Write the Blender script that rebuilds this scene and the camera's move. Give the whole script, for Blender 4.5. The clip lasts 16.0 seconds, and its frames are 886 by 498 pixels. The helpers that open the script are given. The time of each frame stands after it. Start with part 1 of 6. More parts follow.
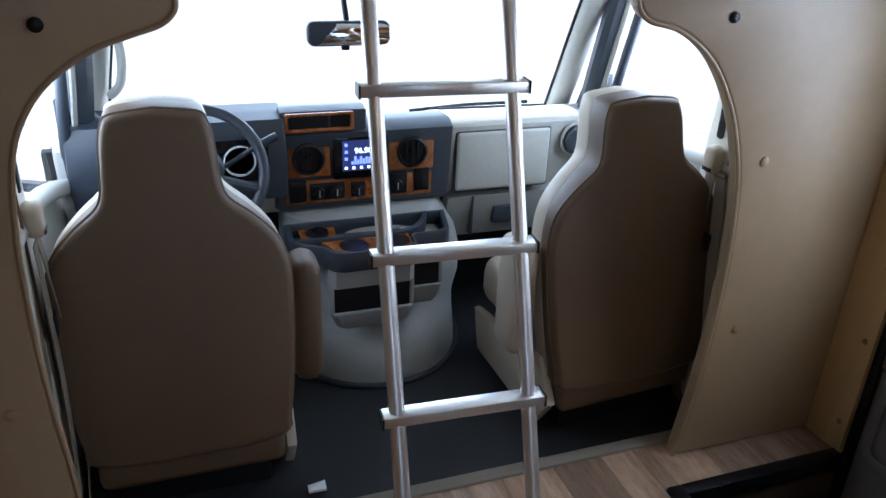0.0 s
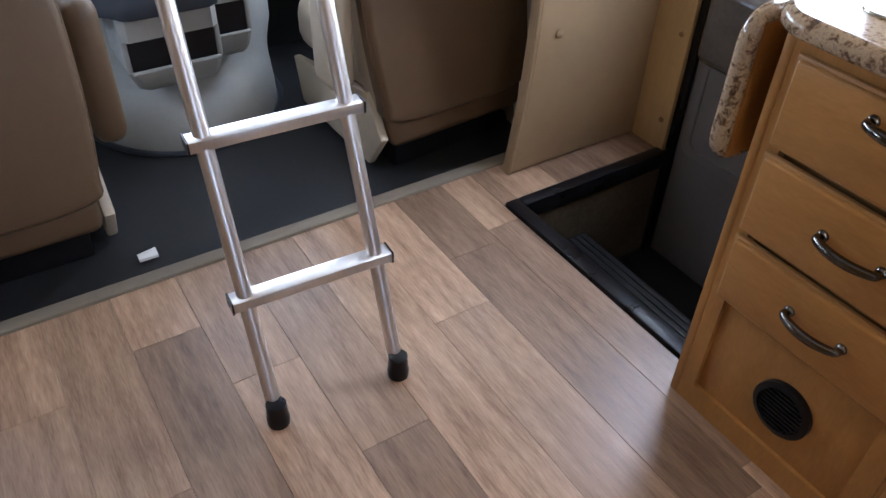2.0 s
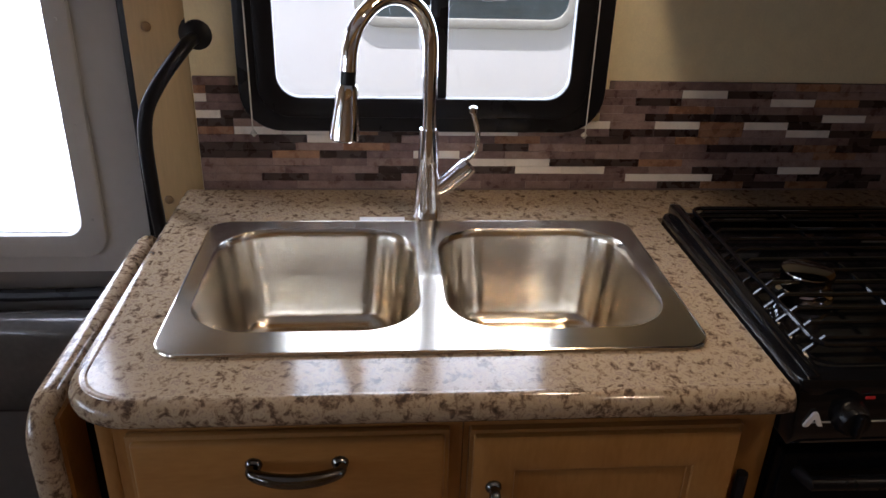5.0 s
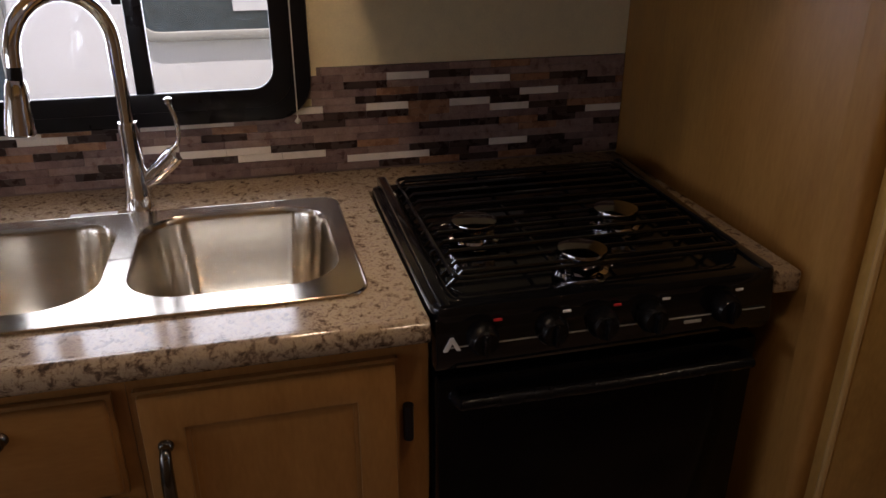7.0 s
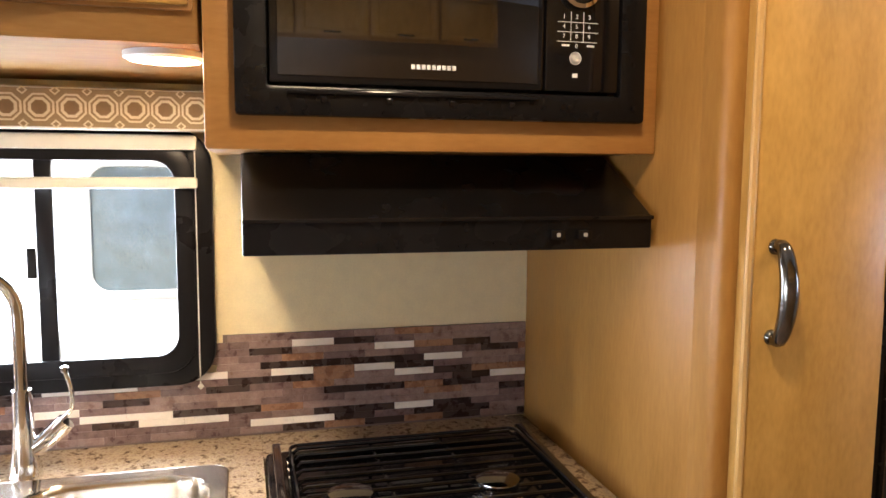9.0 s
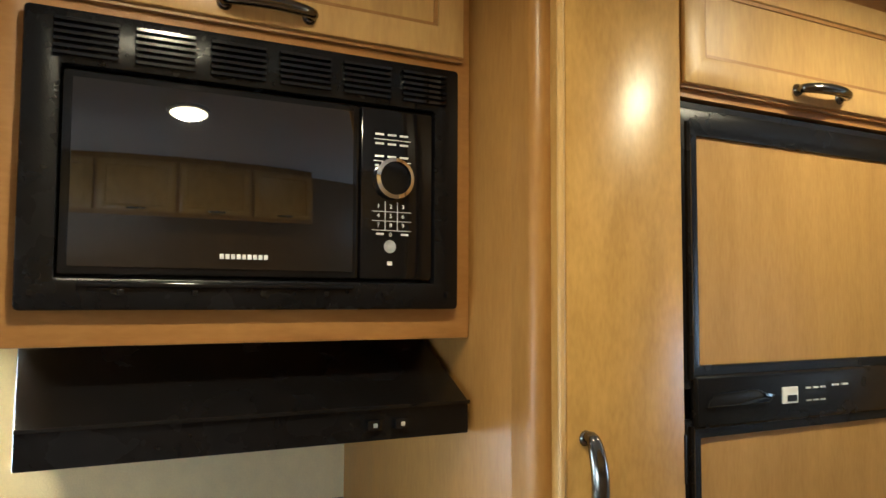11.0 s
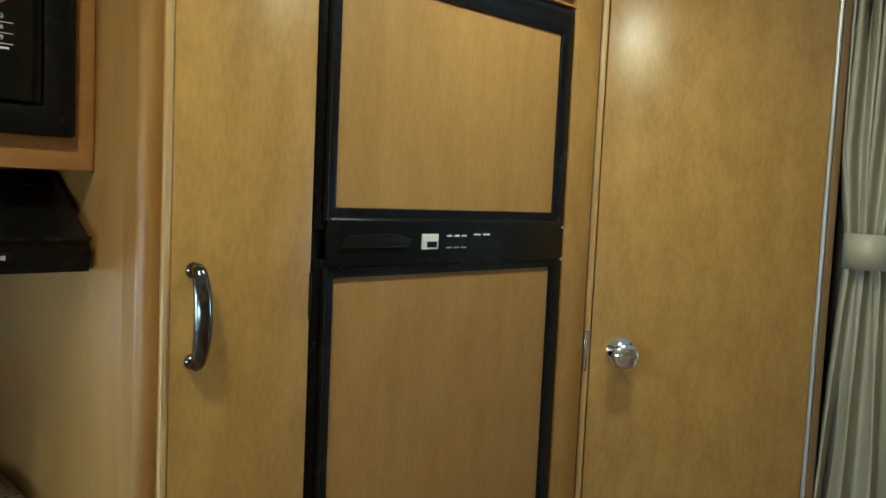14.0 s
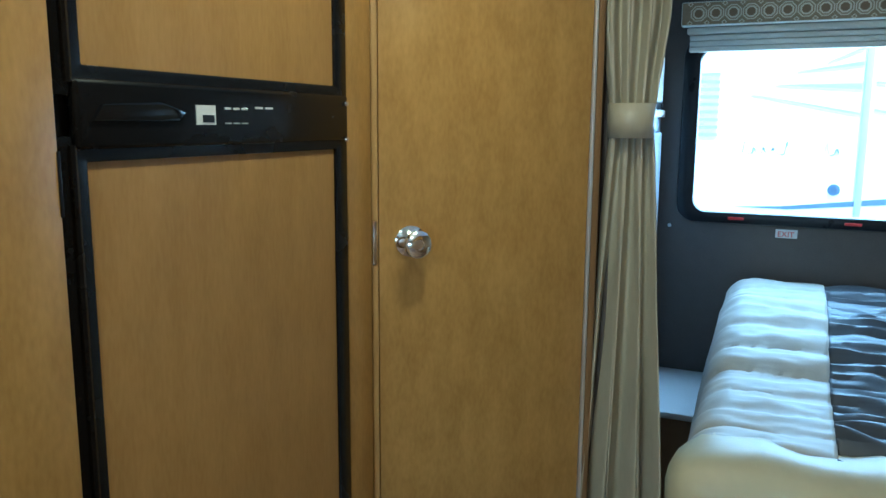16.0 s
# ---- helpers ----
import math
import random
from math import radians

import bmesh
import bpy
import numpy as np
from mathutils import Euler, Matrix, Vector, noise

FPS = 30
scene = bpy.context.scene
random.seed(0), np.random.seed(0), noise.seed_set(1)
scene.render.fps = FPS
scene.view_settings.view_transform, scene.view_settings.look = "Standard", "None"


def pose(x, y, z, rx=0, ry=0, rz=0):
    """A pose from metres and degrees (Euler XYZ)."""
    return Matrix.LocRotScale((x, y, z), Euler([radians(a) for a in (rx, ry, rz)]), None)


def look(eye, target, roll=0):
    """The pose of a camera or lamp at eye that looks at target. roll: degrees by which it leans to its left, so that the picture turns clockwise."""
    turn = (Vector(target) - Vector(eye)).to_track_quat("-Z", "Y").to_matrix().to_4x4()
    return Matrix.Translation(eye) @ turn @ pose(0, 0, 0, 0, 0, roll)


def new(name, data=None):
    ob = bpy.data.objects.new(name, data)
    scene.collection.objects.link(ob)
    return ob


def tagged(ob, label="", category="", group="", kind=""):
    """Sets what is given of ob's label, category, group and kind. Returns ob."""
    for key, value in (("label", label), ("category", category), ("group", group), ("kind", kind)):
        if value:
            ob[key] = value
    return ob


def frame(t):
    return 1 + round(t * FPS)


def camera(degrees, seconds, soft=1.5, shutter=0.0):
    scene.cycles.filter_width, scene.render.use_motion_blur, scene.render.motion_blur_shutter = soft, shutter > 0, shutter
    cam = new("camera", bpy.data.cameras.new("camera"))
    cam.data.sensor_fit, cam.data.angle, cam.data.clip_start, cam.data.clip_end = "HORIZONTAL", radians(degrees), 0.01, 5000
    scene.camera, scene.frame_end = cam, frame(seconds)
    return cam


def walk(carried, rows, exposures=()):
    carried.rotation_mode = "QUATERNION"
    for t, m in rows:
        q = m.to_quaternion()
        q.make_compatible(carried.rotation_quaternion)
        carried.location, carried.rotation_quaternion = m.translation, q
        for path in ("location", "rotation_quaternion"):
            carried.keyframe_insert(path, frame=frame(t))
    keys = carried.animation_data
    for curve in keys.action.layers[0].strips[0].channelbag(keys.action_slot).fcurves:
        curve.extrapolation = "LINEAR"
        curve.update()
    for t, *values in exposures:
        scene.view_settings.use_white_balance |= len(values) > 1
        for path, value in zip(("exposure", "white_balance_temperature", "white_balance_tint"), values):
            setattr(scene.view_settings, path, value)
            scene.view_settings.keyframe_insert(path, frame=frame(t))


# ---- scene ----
cam = camera(60.0, 16.0)
PATH = [
    (0, (-0.193, -0.069, 1.566), (0.434, 1.622, 0.702), 2.5),
    (0.5, (-0.199, -0.08, 1.468), (0.438, 1.52, 0.451), 3.4),
    (1, (-0.202, -0.095, 1.387), (0.424, 1.407, 0.224), 3.4),
    (1.5, (-0.194, -0.104, 1.339), (0.475, 1.306, 0.088), 3.1),
    (2, (-0.125, -0.112, 1.347), (0.729, 1.164, 0.065), 2.1),
    (2.5, (-0.03, -0.115, 1.375), (1.167, 0.973, 0.199), 1.2),
    (3, (0.16, -0.06, 1.405), (1.578, 0.841, 0.32), -0.0),
    (3.5, (0.311, 0.024, 1.433), (1.915, 0.681, 0.436), -0.2),
    (3.7, (0.33, 0.069, 1.441), (1.986, 0.588, 0.447), 0.6),
    (5.8, (0.091, 0.214, 1.452), (1.885, -0.157, 0.65), 0.9),
    (6, (0.082, 0.164, 1.451), (1.868, -0.242, 0.648), 1.0),
    (6.5, (0.058, 0.022, 1.425), (1.832, -0.42, 0.614), 1.0),
    (7, (0.032, -0.096, 1.413), (1.804, -0.539, 0.597), -0.0),
    (7.5, (0.007, -0.175, 1.413), (1.775, -0.604, 0.583), -0.5),
    (8, (-0.017, -0.235, 1.41), (1.759, -0.648, 0.588), -0.3),
    (8.5, (-0.031, -0.268, 1.437), (1.831, -0.719, 0.863), 0.2),
    (9, (-0.044, -0.268, 1.469), (1.879, -0.774, 1.259), 0.4),
    (9.2, (-0.049, -0.27, 1.488), (1.876, -0.803, 1.37), 0.1),
    (11.3, (-0.015, -0.292, 1.559), (1.703, -1.307, 1.687), 1.1),
    (11.5, (-0.022, -0.313, 1.56), (1.664, -1.381, 1.687), 1.7),
    (12, (-0.053, -0.368, 1.56), (1.576, -1.522, 1.686), 2.1),
    (12.5, (-0.091, -0.416, 1.559), (1.488, -1.637, 1.688), 2.7),
    (13, (-0.115, -0.446, 1.55), (1.421, -1.726, 1.622), 2.5),
    (13.5, (-0.131, -0.47, 1.526), (1.363, -1.8, 1.516), 2.9),
    (14, (-0.129, -0.489, 1.484), (1.312, -1.868, 1.339), 2.6),
    (14.5, (-0.074, -0.502, 1.441), (1.224, -2.006, 1.205), 1.8),
    (15, (0.013, -0.528, 1.421), (1.117, -2.168, 1.118), 1.1),
    (15.5, (0.071, -0.538, 1.397), (1.015, -2.272, 1.078), 0.1),
    (16, (0.101, -0.543, 1.393), (0.91, -2.343, 1.068), 0.4),
]
EXPOSURES = [(0.0, 0.75, 5600, 12), (0.5, 1.15, 5600, 12), (1.0, 1.6, 5750, 15), (1.5, 1.85, 5850, 16), (2.0, 1.75, 5950, 17), (2.5, 1.65, 6000, 17), (3.0, 1.9, 6300, 17), (3.7, 1.75, 6400, 16), (4.6, 1.1, 6300, 20), (5.8, 0.05, 6200, 22), (6.6, 0.15, 6400, 24), (7.0, 0.3, 6800, 27), (7.5, 1.05, 7300, 31),
             (8.0, 1.95, 7200, 28), (8.4, 2.4, 6700, 20), (9.0, 2.65, 6700, 17), (11.3, 2.4, 5700, -2), (12.5, 2.25, 5200, -12), (14.0, 2.05, 4900, -14), (15.0, 1.95, 4700, -14), (16.0, 2.0, 4700, -12)]
walk(cam, [(t, look(eye, target, roll)) for t, eye, target, roll in PATH], EXPOSURES)

# ---- world, sun and large lights ----
world = bpy.data.worlds.new("sky")
scene.world = world
world.use_nodes = True
wn = world.node_tree
sky = wn.nodes.new("ShaderNodeTexSky")
sky.sky_type, sky.sun_disc = "NISHITA", False
sky.sun_elevation, sky.sun_rotation = radians(74), radians(-57)
wn.nodes["Background"].inputs["Strength"].default_value = 0.15
wn.links.new(sky.outputs[0], wn.nodes["Background"].inputs[0])
sun = new("sun", bpy.data.lights.new("sun", "SUN"))
sun.data.energy, sun.data.angle, sun.data.color = 5.0, radians(0.6), (1.0, 0.95, 0.88)
sun.matrix_world = look((-2.2, 1.4, 9.0), (0.0, 0.0, 0.0))


def window_light(place, target, w, h, power, colour=(0.80, 0.90, 1.0)):
    lamp = new("window_daylight", bpy.data.lights.new("window_daylight", "AREA"))
    lamp.data.shape, lamp.data.size, lamp.data.size_y = "RECTANGLE", w, h
    lamp.data.energy, lamp.data.color = power, colour
    lamp.matrix_world = look(place, target)
    return lamp


def lamp_glow(place, power, radius=0.05, colour=(1.0, 0.80, 0.52)):
    lamp = new("lamp_light", bpy.data.lights.new("lamp_light", "AREA"))
    lamp.data.shape, lamp.data.size = "DISK", radius * 2
    lamp.data.energy, lamp.data.color = power, colour
    lamp.matrix_world = look(place, (place[0], place[1] + 0.0001, place[2] - 1))
    return lamp


window_light((0.40, 2.95, 1.15), (0.40, 1.0, 0.6), 1.6, 0.6, 15)
window_light((-0.545, 2.05, 1.06), (0.6, 2.12, 0.5), 0.55, 0.42, 4)
window_light((1.365, 2.05, 1.06), (0.2, 2.12, 0.5), 0.55, 0.42, 4)
window_light((1.70, 0.12, 1.28), (0.0, 0.0, 0.9), 0.62, 0.40, 4)
window_light((1.79, 0.99, 1.15), (0.0, 0.9, 0.4), 0.36, 0.70, 5)
window_light((0.00, -3.95, 1.36), (0.1, -2.0, 0.7), 1.0, 0.6, 7, (0.55, 0.75, 1.0))
lamp_glow((0.40, -0.51, 2.115), 1.5)
lamp_glow((0.42, -1.50, 2.115), 1.3)
lamp_glow((1.16, -0.165, 1.612), 0.8, 0.045)

# ---- materials ----
def mat(name, colour, rough=0.5, metal=0.0, var=0.12, scale=8.0, stretch=(1, 1, 1), bump=0.0, bscale=60.0, second=None, coat=0.0, rvar=0.1, spec=0.5):
    m = bpy.data.materials.new(name)
    m.use_nodes = True
    nt = m.node_tree
    p = nt.nodes["Principled BSDF"]
    tc = nt.nodes.new("ShaderNodeTexCoord")
    mp = nt.nodes.new("ShaderNodeMapping")
    mp.inputs["Scale"].default_value = stretch
    nt.links.new(tc.outputs["Object"], mp.inputs[0])
    n1 = nt.nodes.new("ShaderNodeTexNoise")
    n1.inputs["Scale"].default_value, n1.inputs["Detail"].default_value = scale, 6
    n2 = nt.nodes.new("ShaderNodeTexNoise")
    n2.inputs["Scale"].default_value, n2.inputs["Detail"].default_value = scale * 7, 4
    nt.links.new(mp.outputs[0], n1.inputs[0])
    nt.links.new(mp.outputs[0], n2.inputs[0])
    mixf = nt.nodes.new("ShaderNodeMix")
    mixf.inputs[0].default_value = 0.4
    nt.links.new(n1.outputs[0], mixf.inputs[2])
    nt.links.new(n2.outputs[0], mixf.inputs[3])
    ramp = nt.nodes.new("ShaderNodeValToRGB")
    lo = second if second else tuple(c * (1 - var) for c in colour)
    hi = colour if second else tuple(min(1, c * (1 + var)) for c in colour)
    ramp.color_ramp.elements[0].position, ramp.color_ramp.elements[1].position = 0.33, 0.67
    ramp.color_ramp.elements[0].color, ramp.color_ramp.elements[1].color = (*lo, 1), (*hi, 1)
    nt.links.new(mixf.outputs[0], ramp.inputs[0])
    nt.links.new(ramp.outputs[0], p.inputs["Base Color"])
    rr = nt.nodes.new("ShaderNodeMapRange")
    rr.inputs["To Min"].default_value, rr.inputs["To Max"].default_value = max(0.02, rough - rvar), min(1, rough + rvar)
    nt.links.new(n1.outputs[0], rr.inputs[0])
    nt.links.new(rr.outputs[0], p.inputs["Roughness"])
    p.inputs["Metallic"].default_value = metal
    p.inputs["Coat Weight"].default_value = coat
    p.inputs["Specular IOR Level"].default_value = spec
    if bump:
        n3 = nt.nodes.new("ShaderNodeTexNoise")
        n3.inputs["Scale"].default_value, n3.inputs["Detail"].default_value = bscale, 3
        nt.links.new(mp.outputs[0], n3.inputs[0])
        b = nt.nodes.new("ShaderNodeBump")
        b.inputs["Strength"].default_value, b.inputs["Distance"].default_value = bump, 0.002
        nt.links.new(n3.outputs[0], b.inputs["Height"])
        nt.links.new(b.outputs[0], p.inputs["Normal"])
    return m


def granite(name, shift=0.0, size=58):
    m = mat(name, (0.6, 0.5, 0.4), 0.13, rvar=0.04)
    nt = m.node_tree
    p = nt.nodes["Principled BSDF"]
    tc = nt.nodes.new("ShaderNodeTexCoord")
    n = nt.nodes.new("ShaderNodeTexNoise")
    n.inputs["Scale"].default_value, n.inputs["Detail"].default_value, n.inputs["Roughness"].default_value = size, 8, 0.70
    n.inputs["Distortion"].default_value = 0.35
    nt.links.new(tc.outputs["Object"], n.inputs[0])
    r = nt.nodes.new("ShaderNodeValToRGB")
    e = r.color_ramp.elements
    e[0].position, e[0].color = 0.30 + shift, (0.050, 0.034, 0.024, 1)
    e[1].position, e[1].color = 0.395 + shift, (0.155, 0.102, 0.065, 1)
    for pos, c in ((0.455, (0.34, 0.25, 0.165, 1)), (0.53, (0.45, 0.355, 0.24, 1)), (0.60, (0.28, 0.20, 0.148, 1)), (0.67, (0.49, 0.395, 0.275, 1))):
        k = e.new(pos + shift)
        k.color = c
    nt.links.new(n.outputs[0], r.inputs[0])
    nt.links.new(r.outputs[0], p.inputs["Base Color"])
    return m


def plank_mat(name):
    m = mat(name, (0.50, 0.35, 0.24), 0.40, stretch=(16, 1.7, 16), scale=2.2, second=(0.21, 0.125, 0.078), bump=0.10, bscale=8)
    nt = m.node_tree
    p = nt.nodes["Principled BSDF"]
    src = p.inputs["Base Color"].links[0].from_socket
    info = nt.nodes.new("ShaderNodeObjectInfo")
    ramp = nt.nodes.new("ShaderNodeValToRGB")
    ramp.color_ramp.elements[0].color = (0.60, 0.57, 0.56, 1)
    ramp.color_ramp.elements[1].color = (1.26, 1.22, 1.18, 1)
    nt.links.new(info.outputs["Random"], ramp.inputs[0])
    mul = nt.nodes.new("ShaderNodeMix")
    mul.data_type, mul.blend_type = "RGBA", "MULTIPLY"
    mul.inputs[0].default_value = 1
    nt.links.new(src, mul.inputs[6])
    nt.links.new(ramp.outputs[0], mul.inputs[7])
    nt.links.new(mul.outputs[2], p.inputs["Base Color"])
    tc = nt.nodes.new("ShaderNodeTexCoord")
    off = nt.nodes.new("ShaderNodeVectorMath")
    off.operation = "ADD"
    sc = nt.nodes.new("ShaderNodeVectorMath")
    sc.operation = "SCALE"
    sc.inputs[0].default_value = (3.0, 17.0, 5.0)
    nt.links.new(info.outputs["Random"], sc.inputs["Scale"])
    nt.links.new(tc.outputs["Object"], off.inputs[0])
    nt.links.new(sc.outputs[0], off.inputs[1])
    mp = [n for n in nt.nodes if n.bl_idname == "ShaderNodeMapping"][0]
    nt.links.new(off.outputs[0], mp.inputs[0])
    return m


def glass_mat(name, tint=(1, 1, 1), rough=0.0, alpha=0.12):
    m = bpy.data.materials.new(name)
    m.use_nodes = True
    nt = m.node_tree
    out = nt.nodes["Material Output"]
    tr = nt.nodes.new("ShaderNodeBsdfTransparent")
    tr.inputs[0].default_value = (*tint, 1)
    gl = nt.nodes.new("ShaderNodeBsdfGlossy")
    gl.inputs["Roughness"].default_value = rough
    mx = nt.nodes.new("ShaderNodeMixShader")
    mx.inputs[0].default_value = alpha
    nt.links.new(tr.outputs[0], mx.inputs[1])
    nt.links.new(gl.outputs[0], mx.inputs[2])
    nt.links.new(mx.outputs[0], out.inputs[0])
    return m


def glow_mat(name, colour, strength):
    m = bpy.data.materials.new(name)
    m.use_nodes = True
    p = m.node_tree.nodes["Principled BSDF"]
    p.inputs["Base Color"].default_value = (*colour, 1)
    p.inputs["Emission Color"].default_value = (*colour, 1)
    p.inputs["Emission Strength"].default_value = strength
    return m


WOOD = mat("maple_wood", (0.475, 0.275, 0.076), 0.32, stretch=(4, 4, 1.6), scale=5.0, second=(0.335, 0.182, 0.045), bump=0.05, bscale=14, coat=0.0, spec=0.4)
WOODH = mat("maple_wood_level", (0.40, 0.200, 0.058), 0.36, stretch=(5, 1.3, 5), scale=4.5, second=(0.31, 0.142, 0.038), bump=0.05, bscale=14, coat=0.0, spec=0.4)
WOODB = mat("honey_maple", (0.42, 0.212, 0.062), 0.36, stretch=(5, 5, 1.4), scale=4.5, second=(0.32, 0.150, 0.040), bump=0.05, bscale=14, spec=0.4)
WOODU = mat("matt_maple_board", (0.36, 0.20, 0.068), 0.65, stretch=(6, 1.2, 6), scale=4.0, second=(0.28, 0.145, 0.045), bump=0.05, bscale=14, spec=0.1)
WOODL = mat("pale_maple", (0.55, 0.35, 0.125), 0.38, stretch=(5, 5, 1.1), scale=4.0, second=(0.42, 0.25, 0.092), bump=0.04, bscale=14, coat=0.0, spec=0.4)
WOODP = mat("amber_maple", (0.375, 0.190, 0.050), 0.36, stretch=(5, 5, 1.1), scale=4.0, second=(0.275, 0.130, 0.031), bump=0.04, bscale=14, spec=0.3)
FRIDGEW = mat("fridge_maple_laminate", (0.430, 0.250, 0.082), 0.42, stretch=(5, 5, 1.2), scale=5.0, second=(0.335, 0.185, 0.053), bump=0.03, bscale=14, spec=0.3)
# darker maple that paints shadow lines round drawers, doors and panels
WOODE = mat("shadow_line_maple_edge", (0.33, 0.165, 0.048), 0.45, stretch=(6, 6, 1.2), scale=4)
# dark maple; on boards behind doors it stands for shade in the gaps
WOODD = mat("dark_wood_and_recess_shade", (0.22, 0.125, 0.05), 0.4, stretch=(10, 10, 1), scale=2)
TRIM = mat("tan_trim", (0.56, 0.40, 0.20), 0.5, stretch=(8, 8, 1), scale=3, var=0.10)
WALL = mat("cream_wallpaper", (0.80, 0.70, 0.45), 0.85, var=0.06, scale=30, bump=0.35, bscale=300)
CEIL = mat("ceiling_panel", (0.72, 0.73, 0.75), 0.8, var=0.04, scale=6, bump=0.1, bscale=120)
DARKWALL = mat("taupe_wallpaper", (0.105, 0.088, 0.078), 0.8, var=0.10, scale=20, bump=0.25, bscale=200)
PLANK = plank_mat("vinyl_plank")
SUBFLOOR = mat("plank_joint", (0.10, 0.075, 0.06), 0.9)
RUBBER = mat("black_rubber_mat", (0.014, 0.015, 0.017), 0.55, var=0.3, scale=9, bump=0.25, bscale=180)
BLACK = mat("black_plastic", (0.008, 0.008, 0.010), 0.30, var=0.15, bump=0.05, bscale=300, spec=0.25)
GLOSSB = mat("black_enamel", (0.006, 0.006, 0.007), 0.10, var=0.1, rvar=0.05, coat=0.15, spec=0.3)
MATTB = mat("black_textured", (0.006, 0.006, 0.007), 0.26, var=0.2, bump=0.12, bscale=400, spec=0.22)
BGLASS = mat("dark_microwave_glass", (0.004, 0.004, 0.005), 0.03, rvar=0.01, var=0.05, coat=1.0, spec=0.8)
OVENG = mat("black_oven_glass", (0.003, 0.003, 0.0035), 0.12, rvar=0.03, var=0.05, spec=0.12)
CHROME = mat("chrome", (0.85, 0.85, 0.86), 0.05, 1.0, var=0.02, rvar=0.02)
STEEL = mat("brushed_steel", (0.66, 0.60, 0.51), 0.20, 1.0, var=0.05, stretch=(3, 3, 60), scale=3, rvar=0.05)
sp_ = STEEL.node_tree.nodes["Principled BSDF"]
tg_ = STEEL.node_tree.nodes.new("ShaderNodeTangent")
tg_.direction_type, tg_.axis = "RADIAL", "Z"
STEEL.node_tree.links.new(tg_.outputs[0], sp_.inputs["Tangent"])
sp_.inputs["Anisotropic"].default_value, sp_.inputs["Anisotropic Rotation"].default_value = 0.75, 0.25
PEWTER = mat("dark_pewter", (0.15, 0.14, 0.125), 0.16, 1.0, var=0.15)
ALU = mat("brushed_aluminium", (0.74, 0.72, 0.70), 0.36, 0.85, var=0.06, stretch=(20, 20, 1), scale=6)
# brown vinyl, darkened further for the shade on the seat backs
VINYL = mat("brown_vinyl_in_shade", (0.096, 0.057, 0.028), 0.52, var=0.08, scale=5, bump=0.22, bscale=240)
CREAMV = mat("cream_vinyl", (0.44, 0.38, 0.29), 0.45, var=0.06, scale=5, bump=0.2, bscale=240)
WEBB = mat("beige_webbing", (0.20, 0.17, 0.13), 0.7, var=0.1, stretch=(1, 60, 1), scale=6)
PAD = mat("tan_padded_vinyl", (0.31, 0.222, 0.132), 0.42, var=0.07, scale=4, bump=0.2, bscale=220)
DCAP = mat("smoked_burner_cap", (0.30, 0.285, 0.27), 0.10, 1.0, var=0.1, rvar=0.04)
DASHG = mat("light_grey_plastic", (0.40, 0.40, 0.37), 0.5, var=0.06, scale=7, bump=0.1, bscale=300)
CONG = mat("mid_grey_plastic", (0.27, 0.275, 0.265), 0.55, var=0.06, scale=7, bump=0.1, bscale=300)
DASHD = mat("slate_plastic", (0.026, 0.033, 0.045), 0.45, var=0.1, bump=0.1, bscale=300)
BURL = mat("burl_veneer", (0.36, 0.13, 0.035), 0.18, scale=38, second=(0.13, 0.035, 0.010), coat=0.6)
GRAN = granite("granite_laminate", 0.0, 66)
GRANE = granite("granite_laminate_edge", 0.03, 64)
# mid-grey door skin, darkened for the shadow low on the door
DOORL = mat("shadowed_grey_door_skin", (0.17, 0.165, 0.165), 0.55, var=0.08, scale=6, bump=0.2, bscale=200)
DOORG = mat("grey_door_skin", (0.50, 0.50, 0.50), 0.45, var=0.05, scale=5)
CARPET = mat("brown_step_carpet", (0.085, 0.065, 0.04), 0.95, var=0.35, scale=60, bump=0.8, bscale=260)
CURTAIN = mat("taupe_satin", (0.43, 0.38, 0.27), 0.34, var=0.08, stretch=(1, 1, 0.3), scale=14, bump=0.15, bscale=260)
CREAMF = mat("cream_comforter", (0.58, 0.54, 0.47), 0.55, var=0.05, scale=6, bump=0.35, bscale=26)
GREYF = mat("grey_comforter_band", (0.085, 0.09, 0.105), 0.42, var=0.12, scale=6, bump=0.5, bscale=22)
GOLDF = mat("pale_gold_cover", (0.58, 0.50, 0.31), 0.42, var=0.05, scale=5, bump=0.3, bscale=22)
WHITE = mat("white_paint", (0.80, 0.80, 0.80), 0.5, var=0.03)
OFFW = mat("off_white_shade", (0.68, 0.66, 0.58), 0.7, var=0.04, scale=12)
BROWNF = mat("brown_valance_print", (0.22, 0.14, 0.075), 0.85, var=0.1, scale=60)
CLEARP = glass_mat("clear_plastic_wrap", (0.62, 0.62, 0.62), 0.12, 0.30)
GLASS = glass_mat("window_glass", (0.96, 0.98, 0.98), 0.0, 0.06)
SCREENG = glow_mat("radio_screen", (0.02, 0.03, 0.10), 0.6)
SCREENB = glow_mat("radio_screen_blue", (0.12, 0.16, 0.95), 2.2)
SCREENW = glow_mat("radio_screen_white", (0.8, 0.9, 1.0), 2.2)
LAMPM = glow_mat("lamp_diffuser", (1.0, 0.84, 0.55), 7.0)
TAUPEF = mat("taupe_valance_cloth", (0.30, 0.22, 0.13), 0.85, var=0.1, scale=60, bump=0.15, bscale=400)
CREAMP = mat("cream_valance_print", (0.66, 0.58, 0.42), 0.85, var=0.06, scale=60)
PRINT = mat("white_print", (0.72, 0.72, 0.72), 0.5, var=0.02)
PRINTR = mat("red_print", (0.55, 0.03, 0.03), 0.5, var=0.02)
